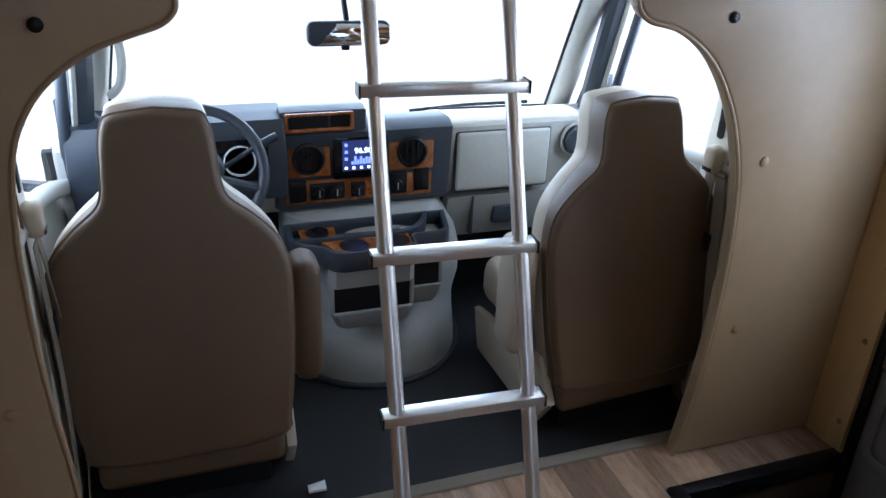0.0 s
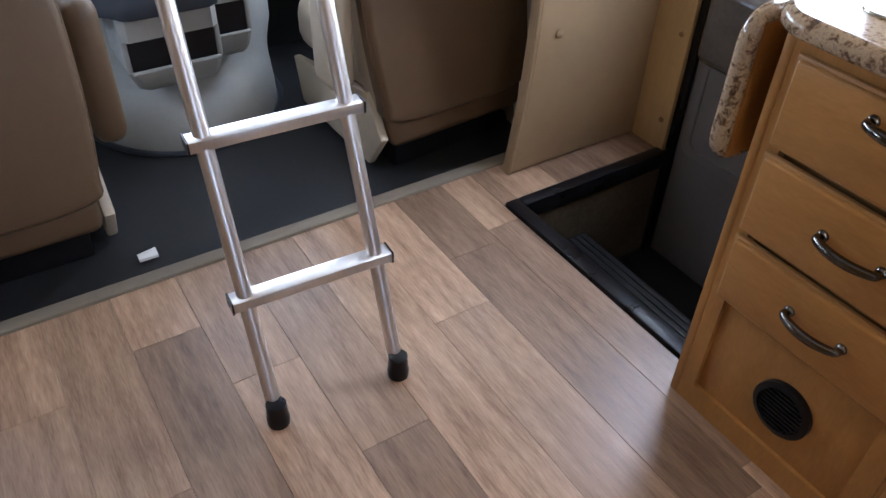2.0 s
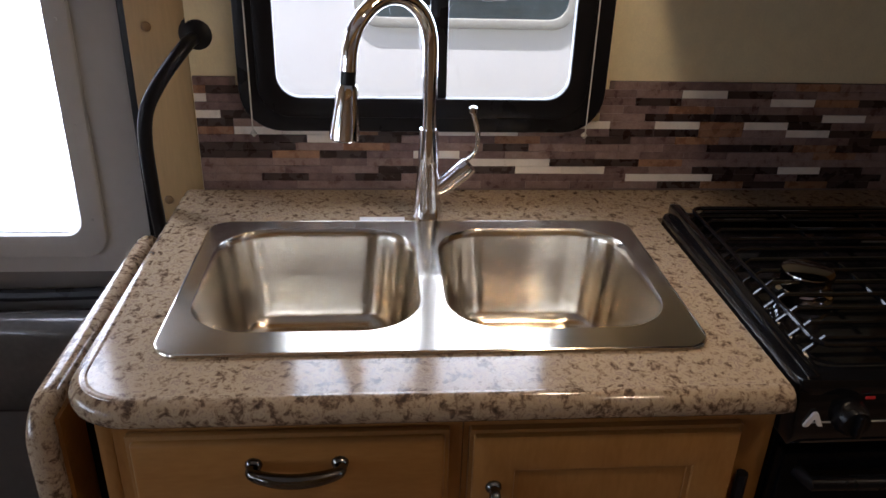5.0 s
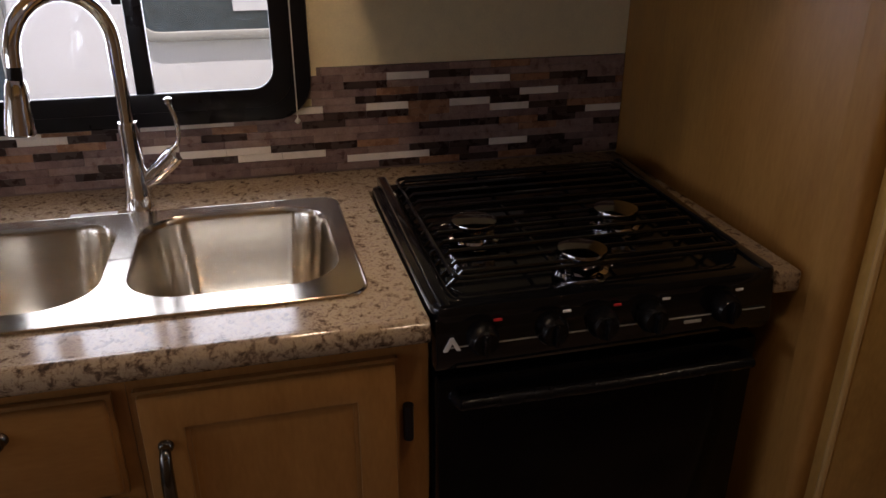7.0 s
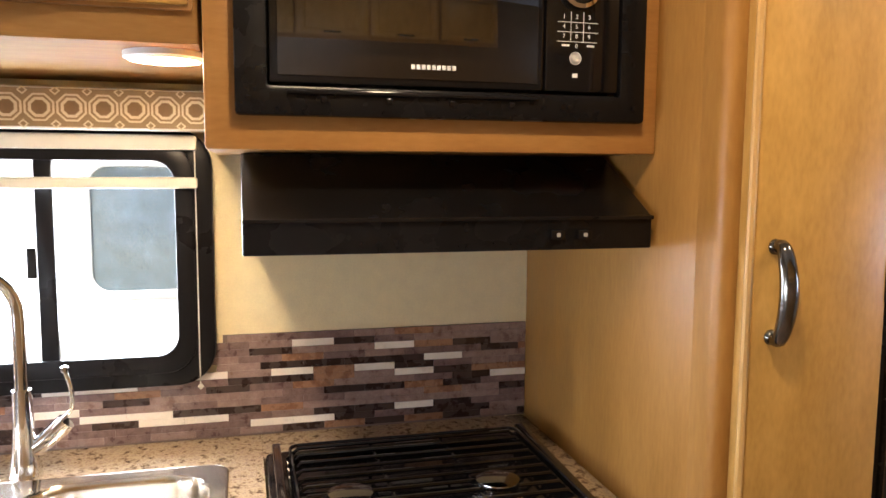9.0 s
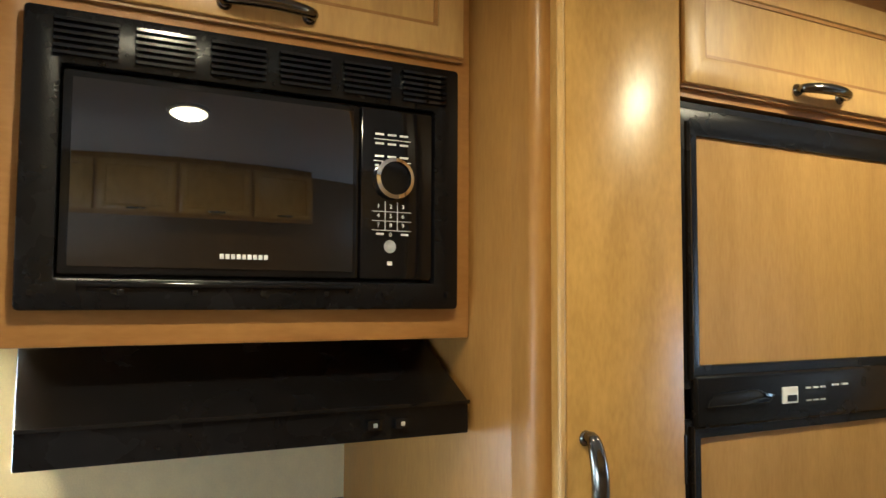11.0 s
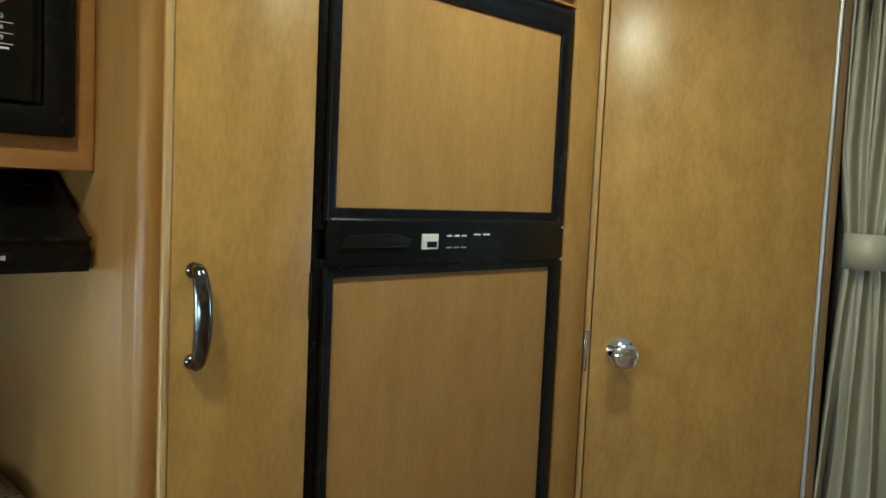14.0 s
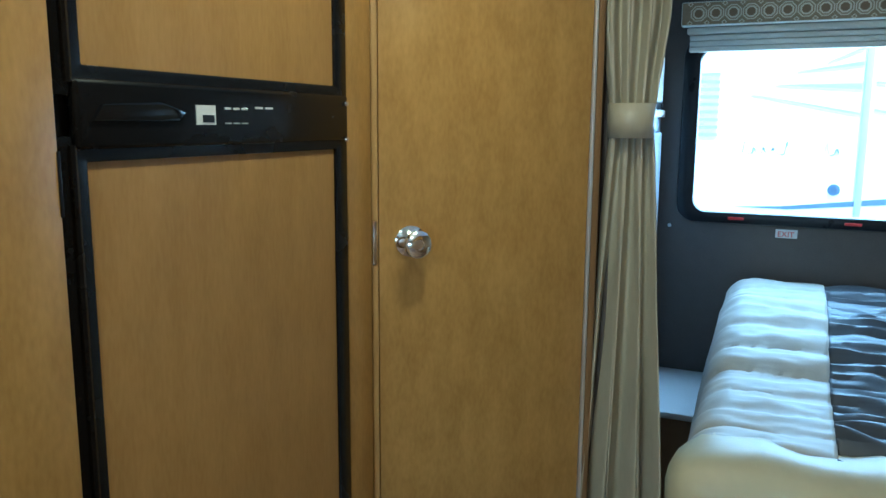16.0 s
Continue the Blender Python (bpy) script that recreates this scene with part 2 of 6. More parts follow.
ASPHALT = mat("concrete_lot", (0.48, 0.47, 0.45), 0.9, var=0.3, scale=4, bump=0.4, bscale=90)
GELCOAT = mat("white_gelcoat", (0.82, 0.83, 0.85), 0.3, var=0.02)
BLUEG = mat("blue_grey_decal", (0.10, 0.17, 0.30), 0.4, var=0.1)
CAMPG = mat("grey_camper_glass", (0.055, 0.080, 0.095), 0.15, var=0.3, scale=2.5)
DECAL = mat("pale_blue_decal", (0.40, 0.50, 0.58), 0.4, var=0.05)
FOLI = mat("foliage", (0.06, 0.10, 0.03), 0.8, var=0.4, scale=3)
TILES = [mat("tile_taupe", (0.34, 0.25, 0.225), 0.30, scale=55, second=(0.20, 0.125, 0.11)), mat("tile_mauve", (0.25, 0.17, 0.16), 0.30, scale=55, second=(0.115, 0.07, 0.068)),
         mat("tile_dark", (0.045, 0.028, 0.026), 0.28, var=0.3, scale=40), mat("tile_pale", (0.82, 0.77, 0.70), 0.30, var=0.08, scale=30),
         mat("tile_copper", (0.40, 0.21, 0.11), 0.28, scale=55, second=(0.22, 0.12, 0.085))]

# ---- building helpers ----
def box(x0, x1, y0, y1, z0, z1, bev=0.0, seg=2):
    bm = bmesh.new()
    vs = [bm.verts.new((x, y, z)) for z in (z0, z1) for y in (y0, y1) for x in (x0, x1)]
    for f in ((0, 2, 3, 1), (4, 5, 7, 6), (0, 1, 5, 4), (2, 6, 7, 3), (0, 4, 6, 2), (1, 3, 7, 5)):
        bm.faces.new([vs[i] for i in f])
    if bev:
        bmesh.ops.bevel(bm, geom=list(bm.edges), offset=bev, segments=seg, affect="EDGES", profile=0.5, clamp_overlap=True)
    bmesh.ops.recalc_face_normals(bm, faces=bm.faces)
    return bm


def lift(p, axis, a):
    u, v = p
    return {"x": (a, u, v), "y": (u, a, v), "z": (u, v, a)}[axis]


def prism(outline, axis, a0, a1, bev=0.0, seg=2):
    bm = bmesh.new()
    lo = [bm.verts.new(lift(p, axis, a0)) for p in outline]
    hi = [bm.verts.new(lift(p, axis, a1)) for p in outline]
    n = len(outline)
    f0, f1 = bm.faces.new(lo), bm.faces.new(hi)
    for i in range(n):
        bm.faces.new((lo[i], lo[(i + 1) % n], hi[(i + 1) % n], hi[i]))
    bmesh.ops.recalc_face_normals(bm, faces=bm.faces)
    if bev:
        es = list(set(f0.edges) | set(f1.edges))
        bmesh.ops.bevel(bm, geom=es, offset=bev, segments=seg, affect="EDGES", profile=0.5, clamp_overlap=True)
    return bm


def rrect(u0, u1, v0, v1, r, n=6):
    pts = []
    for cu, cv, a in ((u1 - r, v1 - r, 0), (u0 + r, v1 - r, 90), (u0 + r, v0 + r, 180), (u1 - r, v0 + r, 270)):
        for k in range(n + 1):
            t = radians(a + 90 * k / n)
            pts.append((cu + r * math.cos(t), cv + r * math.sin(t)))
    return pts


def ring(outer, inner, axis, a0, a1, bev=0.0):
    bm = bmesh.new()
    n = len(outer)
    loops = [[bm.verts.new(lift(p, axis, a)) for p in o] for o, a in ((outer, a0), (outer, a1), (inner, a1), (inner, a0))]
    for k in range(4):
        A, B = loops[k], loops[(k + 1) % 4]
        for i in range(n):
            bm.faces.new((A[i], A[(i + 1) % n], B[(i + 1) % n], B[i]))
    bmesh.ops.recalc_face_normals(bm, faces=bm.faces)
    if bev:
        es = [e for e in bm.edges if any(e.verts[0] in L and e.verts[1] in L for L in loops)]
        bmesh.ops.bevel(bm, geom=es, offset=bev, segments=2, affect="EDGES", profile=0.5, clamp_overlap=True)
    return bm


def tube(points, r, seg=10, closed=False):
    pts = [Vector(p) for p in points]
    rs = r if isinstance(r, (list, tuple)) else [r] * len(pts)
    bm = bmesh.new()
    n = len(pts)
    prev = None
    rows = []
    for i, p in enumerate(pts):
        a = pts[(i - 1) % n] if (i > 0 or closed) else p
        b = pts[(i + 1) % n] if (i < n - 1 or closed) else p
        d = (b - a).normalized()
        if prev is None:
            up = Vector((0, 0, 1)) if abs(d.z) < 0.9 else Vector((1, 0, 0))
            s = d.cross(up).normalized()
        else:
            s = (prev - d * prev.dot(d)).normalized()
        prev = s
        q = d.cross(s)
        rows.append([bm.verts.new(p + (s * math.cos(2 * math.pi * k / seg) + q * math.sin(2 * math.pi * k / seg)) * rs[i]) for k in range(seg)])
    for i in range(n if closed else n - 1):
        A, B = rows[i], rows[(i + 1) % n]
        for k in range(seg):
            bm.faces.new((A[k], A[(k + 1) % seg], B[(k + 1) % seg], B[k]))
    if not closed:
        bm.faces.new(rows[0])
        bm.faces.new(rows[-1])
    bmesh.ops.recalc_face_normals(bm, faces=bm.faces)
    return bm


def lathe(profile, centre, axis="z", seg=24, sx=1.0):
    """profile: (radius, along) pairs."""
    bm = bmesh.new()
    rows = []
    for r, h in profile:
        row = []
        for k in range(seg):
            a = 2 * math.pi * k / seg
            u, v = r * math.cos(a) * sx, r * math.sin(a)
            off = {"z": (u, v, h), "x": (h, u, v), "y": (u, h, v)}[axis]
            row.append(bm.verts.new(Vector(centre) + Vector(off)))
        rows.append(row)
    for A, B in zip(rows, rows[1:]):
        for k in range(seg):
            bm.faces.new((A[k], A[(k + 1) % seg], B[(k + 1) % seg], B[k]))
    bm.faces.new(rows[0])
    bm.faces.new(rows[-1])
    bmesh.ops.recalc_face_normals(bm, faces=bm.faces)
    return bm


def join(*bms):
    out = bmesh.new()
    for b in bms:
        me = bpy.data.meshes.new("tmp")
        b.to_mesh(me)
        out.from_mesh(me)
        bpy.data.meshes.remove(me)
        b.free()
    return out


def arc(c, r, a0, a1, n, plane="xz"):
    pts = []
    for k in range(n + 1):
        t = radians(a0 + (a1 - a0) * k / n)
        u, v = r * math.cos(t), r * math.sin(t)
        pts.append({"xz": (c[0] + u, c[1], c[2] + v), "yz": (c[0], c[1] + u, c[2] + v), "xy": (c[0] + u, c[1] + v, c[2])}[plane])
    return pts


def smooth_curve(pts, n=6):
    """A Catmull-Rom line through the points."""
    P = [Vector(p) for p in pts]
    out = []
    for i in range(len(P) - 1):
        p0, p1, p2, p3 = P[max(i - 1, 0)], P[i], P[i + 1], P[min(i + 2, len(P) - 1)]
        for k in range(n):
            t = k / n
            out.append(0.5 * ((2 * p1) + (p2 - p0) * t + (2 * p0 - 5 * p1 + 4 * p2 - p3) * t * t + (3 * p1 - p0 - 3 * p2 + p3) * t ** 3))
    out.append(P[-1])
    return [tuple(v) for v in out]


PLACE = {}


def thing(name, at, label, category, group="", kind="", rz=0):
    ob = new(name)
    ob.empty_display_size = 0.05
    ob.matrix_world = pose(*at, 0, 0, rz)
    PLACE[ob.name] = pose(*at, 0, 0, rz)
    return tagged(ob, label, category, group, kind)


def mesh_of(bm, name, material, smooth=True):
    me = bpy.data.meshes.new(name)
    if smooth:
        for f in bm.faces:
            f.smooth = True
        for e in bm.edges:
            if len(e.link_faces) == 2 and e.calc_face_angle(3.0) > radians(38):
                e.smooth = False
    bm.to_mesh(me)
    bm.free()
    me.materials.append(material)
    return me


def part(name, bm, material, parent, label="", local=False):
    base = PLACE[parent.name]
    if not local:
        bm.transform(base.inverted())
    ob = new(name, mesh_of(bm, name, material))
    ob.parent = parent
    PLACE[ob.name] = base
    return tagged(ob, label) if label else ob


def structure(name, bm, material, label, category):
    ob = new(name, mesh_of(bm, name, material))
    PLACE[ob.name] = Matrix()
    return tagged(ob, label, category, "", "structure")


def whole(name, bm, material, label, category, group="", kind=""):
    ob = new(name, mesh_of(bm, name, material))
    PLACE[ob.name] = Matrix()
    return tagged(ob, label, category, group, kind)


def strip_text(parent, body, at, size, material, rot=(90, 0, -90), name="lettering"):
    cu = bpy.data.curves.new(name, "FONT")
    cu.body, cu.size, cu.extrude = body, size, 0.0004
    tmp = new("tmp_text", cu)
    bpy.context.view_layer.update()
    me = bpy.data.meshes.new_from_object(tmp.evaluated_get(bpy.context.evaluated_depsgraph_get()))
    bpy.data.objects.remove(tmp)
    me.transform(PLACE[parent.name].inverted() @ pose(*at, *rot))
    me.materials.clear()
    me.materials.append(material)
    ob = new(name, me)
    ob.parent = parent
    PLACE[ob.name] = PLACE[parent.name]
    return ob

# ---- structure ----
TOP, REAR, LEFT, RIGHT = 2.145, -3.85, -0.80, 1.60

floor = structure("floor", join(box(LEFT, 1.05, REAR, 1.50, -0.05, -0.006), box(1.05, 1.66, REAR, 0.575, -0.05, -0.006), box(1.05, 1.70, 1.290, 1.50, -0.05, -0.006)), SUBFLOOR, "wood-look vinyl plank floor of a motorhome", "floor")
structure("ceiling", box(LEFT - 0.05, 1.75, REAR, 1.45, TOP, TOP + 0.05), CEIL, "pale grey motorhome ceiling panel", "ceiling")
structure("wall_right", ring(rrect(-3.8, 0.548, -0.1, TOP, 0.001), rrect(-0.175, 0.425, 1.045, 1.505, 0.05), "x", RIGHT, RIGHT + 0.05), WALL, "cream linen-textured wall behind the kitchen counter", "wall")
# out of view; dark colour keeps bounced light off the cabinet fronts
structure("wall_left", box(LEFT - 0.05, LEFT, REAR, 1.43, -0.05, TOP), WOODD, "unseen maple-panelled side wall, darkened to cut bounced light", "wall")
structure("wall_rear", ring(rrect(LEFT - 0.05, 1.72, -0.1, TOP, 0.001), rrect(-0.63, 0.47, 1.03, 1.70, 0.05), "y", REAR - 0.05, REAR), DARKWALL, "dark taupe bedroom wall with a wide window", "wall")
structure("wall_bedroom", box(0.98, 1.02, REAR, -2.42, -0.05, TOP), DARKWALL, "dark taupe bedroom side wall", "wall")
structure("wall_over_door", box(1.66, 1.72, 0.55, 1.43, 1.90, TOP), WALL, "cream wall above the entry door", "wall")
structure("wall_front", join(box(LEFT, 1.70, 1.40, 1.46, 1.42, TOP), box(LEFT - 0.05, -0.75, 1.40, 1.46, -0.05, 1.42), box(1.66, 1.72, 1.40, 1.46, -0.05, TOP)), PAD, "tan bulkhead above the cab opening", "wall")
structure("overcab_bunk_floor", box(-0.78, 1.62, 1.43, 2.45, 1.40, 1.46), OFFW, "off-white headliner over the cab", "ceiling")

# trim boards beside the entry door, with screws
SCREWM = mat("screw_cap_tan", (0.26, 0.17, 0.08), 0.4)


def trim_board(y0, y1, z0, z1, x, screws, label):
    t = thing("door_trim_board", (x, (y0 + y1) / 2, z0), label, "trim", "", "structure")
    part("board", box(x, x + 0.03, y0, y1, z0, z1, 0.004), TRIM, t)
    for y, z in screws:
        part("screw_cap", lathe([(0.009, 0), (0.008, -0.004), (0.003, -0.006)], (x, y, z), "x", 12), SCREWM, t, "tan plastic screw cap")
    return t


trim_board(1.285, 1.425, 0.0, 2.14, 1.655, [(1.315, z) for z in (0.105, 0.395, 0.635, 0.90, 1.2)], "tan wooden trim board with screw caps beside the entry door")
trim_board(0.552, 0.655, -0.2, 2.14, 1.615, [(0.62, 0.87), (0.62, 1.2), (0.62, 1.5)], "tan trim board between door and kitchen wall")

# step well
well = thing("step_well", (1.36, 0.95, -0.4), "carpeted entry step well with black edging", "step", "", "structure")
part("riser", box(1.045, 1.06, 0.575, 1.325, -0.42, -0.05), CARPET, well)
part("side_panel", box(1.06, 1.68, 1.272, 1.290, -0.42, -0.05), CARPET, well)
part("side_panel", box(1.06, 1.68, 0.575, 0.59, -0.42, -0.05), CARPET, well)
part("tread", box(1.06, 1.70, 0.59, 1.31, -0.42, -0.40), RUBBER, well, "black ribbed rubber tread")
part("tread", box(1.06, 1.36, 0.59, 1.31, -0.40, -0.21, 0.006), RUBBER, well, "black ribbed rubber tread")
part("edge_trim", box(1.040, 1.085, 0.555, 1.307, -0.05, 0.010, 0.004), BLACK, well, "black edge nosing")
part("edge_trim", box(1.0855, 1.655, 1.265, 1.307, -0.05, 0.010, 0.004), BLACK, well, "black edge nosing")
for k in range(12):
    part("tread_rib", box(1.08 + k * 0.023, 1.088 + k * 0.023, 0.60, 1.30, -0.21, -0.206), RUBBER, well)

# threshold and cab floor
thr = thing("threshold_strip", (0.35, 1.52, 0.0), "beige vinyl threshold strip at the cab floor", "trim", "", "structure")
part("strip", box(-0.75, 1.30, 1.487, 1.530, -0.02, 0.010, 0.005), WEBB, thr)
structure("cab_floor", box(-0.70, 1.52, 1.530, 2.66, -0.06, -0.02), RUBBER, "black rubber cab floor mat", "floor")

# ---- entry door ----
door = thing("door_1", (1.69, 0.97, -0.40), "grey motorhome entry door with a frosted window", "door", "", "structure")
part("panel", box(1.69, 1.72, 0.66, 1.28, -0.40, 0.675), DOORL, door, "grey lower panel, darkened for its shadow")
part("panel", ring(rrect(0.66, 1.28, 0.675, 1.90, 0.002), rrect(0.82, 1.165, 0.765, 1.62, 0.035), "x", 1.69, 1.72), DOORG, door)
part("window_frame", ring(rrect(0.775, 1.21, 0.715, 1.66, 0.05), rrect(0.82, 1.165, 0.765, 1.62, 0.035), "x", 1.675, 1.70, 0.004), DOORG, door, "pale grey rounded window surround")
FROST = bpy.data.materials.new("frosted_glass")
FROST.use_nodes = True
fp = FROST.node_tree.nodes["Principled BSDF"]
fp.inputs["Base Color"].default_value = (0.92, 0.93, 0.95, 1)
fp.inputs["Transmission Weight"].default_value, fp.inputs["Roughness"].default_value = 1.0, 0.6
pane = part("pane", box(1.704, 1.708, 0.81, 1.175, 0.755, 1.63), FROST, door, "frosted white glass pane")
pane.visible_shadow = False
part("seal", box(1.668, 1.692, 1.255, 1.285, -0.40, 1.90, 0.006), BLACK, door, "black rubber door seal")
part("seal", box(1.668, 1.692, 0.655, 0.685, -0.40, 1.90, 0.006), BLACK, door, "black rubber door seal")
part("seal", box(1.655, 1.70, 1.255, 1.335, -0.42, -0.001, 0.004), BLACK, door, "black rubber door seal")
part("seal", box(1.655, 1.70, 0.565, 0.685, -0.42, -0.001, 0.004), BLACK, door, "black rubber door seal")
part("mid_bar", tube([(1.672, 1.27, 0.635), (1.672, 0.97, 0.628), (1.672, 0.67, 0.635)], 0.014, 8), BLACK, door, "black horizontal bar")
for z in (0.80, 1.0, 1.2, 1.4):
    for y in (0.797, 1.188):
        part("screw", lathe([(0.004, 0), (0.003, -0.002)], (1.675, y, z), "x", 8), DOORG, door)
part("lower_moulding", ring(rrect(0.70, 1.24, 0.02, 0.58, 0.04), rrect(0.73, 1.21, 0.05, 0.55, 0.03), "x", 1.683, 1.695, 0.003), DOORL, door)
bagm = box(1.60, 1.683, 0.76, 1.22, 0.36, 0.60, 0.035, 4)
for v in bagm.verts:
    v.co.x += 0.012 * noise.noise(v.co * 14)
part("wrapped_bin", bagm, mat("dusky_plastic", (0.085, 0.082, 0.08), 0.18, var=0.2, scale=12, bump=0.5, bscale=30, coat=0.5), door, "grey bin still in clear plastic wrap")
part("lock_box", box(1.63, 1.69, 0.70, 0.76, 0.30, 0.47, 0.012, 3), BLACK, door, "black door latch housing")

# grab rail by the door
rail = thing("grab_rail", (1.58, 0.60, 1.15), "bent black metal grab rail beside the door", "handrail")
part("bar", tube(smooth_curve([(1.605, 0.535, 1.185), (1.56, 0.545, 1.175), (1.515, 0.585, 1.12), (1.50, 0.61, 1.06), (1.505, 0.615, 0.95), (1.52, 0.61, 0.75), (1.53, 0.605, 0.55)], 5), 0.0125, 10), BLACK, rail)
part("mount", lathe([(0.034, 0), (0.034, -0.006), (0.026, -0.016), (0.012, -0.022)], (1.615, 0.53, 1.19), "x", 18), BLACK, rail, "black round wall mount")
part("mount", lathe([(0.03, 0), (0.03, -0.006), (0.02, -0.016)], (1.60, 0.603, 0.54), "x", 18), BLACK, rail)

# ---- cab opening: padded side panels ----
def pad_panel(mirror):
    sgn = -1 if mirror else 1
    C = 0.365 if mirror else 0.345
    X = lambda d: C + sgn * d
    pts = [(0.80, 0.0), (0.815, 0.10), (0.838, 0.30), (0.848, 0.50), (0.845, 0.70), (0.825, 0.88), (0.793, 1.0), (0.75, 1.10), (0.69, 1.19), (0.63, 1.245), (0.56, 1.285), (0.49, 1.302), (0.458, 1.325), (0.445, 1.36), (0.445, 1.42), (1.34, 1.42), (1.34, 0.0)]
    if mirror:
        pts = [(0.875, 0.0), (0.86, 0.15), (0.852, 0.30), (0.868, 0.62), (0.866, 0.85), (0.855, 1.0), (0.831, 1.115), (0.775, 1.205), (0.692, 1.267), (0.62, 1.295), (0.565, 1.313), (0.538, 1.335), (0.532, 1.36), (0.532, 1.42), (1.12, 1.42), (1.12, 0.0)]
    crv = smooth_curve([(X(d), 0, z) for d, z in pts[:-2]], 4)
    out = [(p[0], p[2]) for p in crv] + [(X(pts[-2][0]), 1.42), (X(pts[-1][0]), 0.0)]
    t = thing("padded_panel", (X(1.0), 1.44, 0.0), "tan button-tufted vinyl panel framing the cab opening", "padded panel", "padded panels at the cab")
    part("pad", prism(out, "y", 1.425, 1.475, 0.012, 3), PAD, t)
    part("piping", tube([(p[0] - sgn * 0.001, 1.43, p[2]) for p in crv], 0.006, 8), PAD, t, "tan piping along the curved edge")
    for d, z, dark in (((0.762, 1.318, 1), (0.941, 0.534, 0)) if mirror else ((0.925, 0.438, 0), (0.888, 0.947, 0), (0.705, 1.31, 1))):
        part("button", lathe([(0.014, 0.0), (0.013, -0.005), (0.006, -0.008)], (X(d), 1.426, z), "y", 14), BLACK if dark else PAD, t, "dark screw hole" if dark else "covered upholstery button")
    return t


pad_panel(False)
pad_panel(True)

# ---- cab shell ----
CX = 0.41


def loft(rows, close_top=True):
    """Skins equal rings of points, one above another."""
    bm = bmesh.new()
    vs = [[bm.verts.new(p) for p in r] for r in rows]
    n = len(vs[0])
    for A, B in zip(vs, vs[1:]):
        for i in range(n):
            bm.faces.new((A[i], A[(i + 1) % n], B[(i + 1) % n], B[i]))
    bm.faces.new(vs[0])
    if close_top:
        bm.faces.new(vs[-1])
    bmesh.ops.recalc_face_normals(bm, faces=bm.faces)
    return bm


def cab_side(sgn):
    X = lambda d: CX + sgn * d
    span = lambda a, b: (min(X(a), X(b)), max(X(a), X(b)))
    t = thing("cab_door", (X(0.97), 2.0, 0.0), "beige cab door with a large side window", "vehicle door", "cab doors")
    part("door_panel", prism([(1.47, 0.0), (2.66, 0.0), (2.66, 0.60), (2.38, 0.665), (1.95, 0.79), (1.47, 0.83)], "x", *span(0.965, 1.04), 0.012), DASHG, t)
    part("armrest", box(*span(0.90, 0.965), 1.75, 2.25, 0.44, 0.53, 0.022, 3), DASHG, t)
    part("sill_cap", tube(smooth_curve([(X(0.965), 1.50, 0.832), (X(0.955), 1.95, 0.798), (X(0.93), 2.36, 0.685)], 6), 0.026, 10), DASHG, t, "pale rounded window sill")
    fr = [(X(0.955), 1.72, 1.36), (X(0.885), 2.02, 1.355), (X(0.86), 2.10, 1.30), (X(0.872), 2.19, 1.10), (X(0.905), 2.31, 0.86), (X(0.925), 2.385, 0.69), (X(0.955), 2.15, 0.755), (X(0.965), 1.75, 0.835)]
    part("window_frame", tube(smooth_curve(fr, 6), 0.017, 10), DASHD, t, "dark window frame")
    part("inner_channel", tube(smooth_curve([(x - sgn * 0.028, y + 0.035, z + 0.008) for x, y, z in fr[1:6]], 6), 0.009, 8), DASHG, t, "pale strip beside the window frame")
    part("door_edge", tube(smooth_curve([(x - sgn * 0.045, y + 0.075, z + 0.012) for x, y, z in fr[1:6]], 6), 0.036, 8), DASHD, t, "dark door edge seal")
    sail = part("mirror_panel", prism([(2.36, 0.63), (2.53, 0.60), (2.55, 0.78), (2.50, 0.88), (2.42, 0.945), (2.345, 0.96), (2.33, 0.80)], "x", *span(0.885, 0.925), 0.012, 3), DASHD, t, "slate corner panel")
    if sgn < 0:
        part("mirror_switch", box(*span(0.877, 0.886), 2.395, 2.455, 0.80, 0.86, 0.004), BLACK, sail, "black mirror switch")
        part("switch_cross", join(box(*span(0.872, 0.878), 2.405, 2.445, 0.824, 0.832, 0.002), box(*span(0.8722, 0.878), 2.421, 2.429, 0.808, 0.848, 0.002)), DASHG, sail, "pale four-way switch mark")
    part("rear_pillar", prism([(1.475, 0.0), (1.80, 0.0), (1.82, 0.80), (1.795, 1.10), (1.755, 1.40), (1.475, 1.40)], "x", *span(0.945, 0.99), 0.014, 3), OFFW, t, "pale pillar cover")
    part("belt_slot", prism(rrect(1.735, 1.765, 0.90, 1.07, 0.012), "x", *span(0.9415, 0.946), 0.001), BLACK, t, "black belt height slot")
    part("pillar_groove", tube([(X(0.944), 1.69, 0.45), (X(0.944), 1.685, 1.15), (X(0.944), 1.66, 1.36)], 0.005, 6), VINYL, t)
    g = part("pane", prism([(1.76, 0.82), (2.36, 0.69), (2.18, 1.12), (2.08, 1.33), (1.76, 1.35)], "x", *span(0.962, 0.966)), GLASS, t, "clear side glass")
    g.visible_shadow = False
    b = thing("seat_belt", (X(0.93), 1.72, 0.0), "beige seat belt hanging from its guide", "seat belt", "seat belts")
    part("guide", prism(rrect(1.705, 1.765, 0.795, 0.885, 0.028, 6), "x", *span(0.905, 0.944), 0.012, 3), CREAMV, b, "beige plastic belt guide")
    part("guide_slot", box(*span(0.902, 0.9055), 1.715, 1.755, 0.806, 0.818, 0.001), BLACK, b)
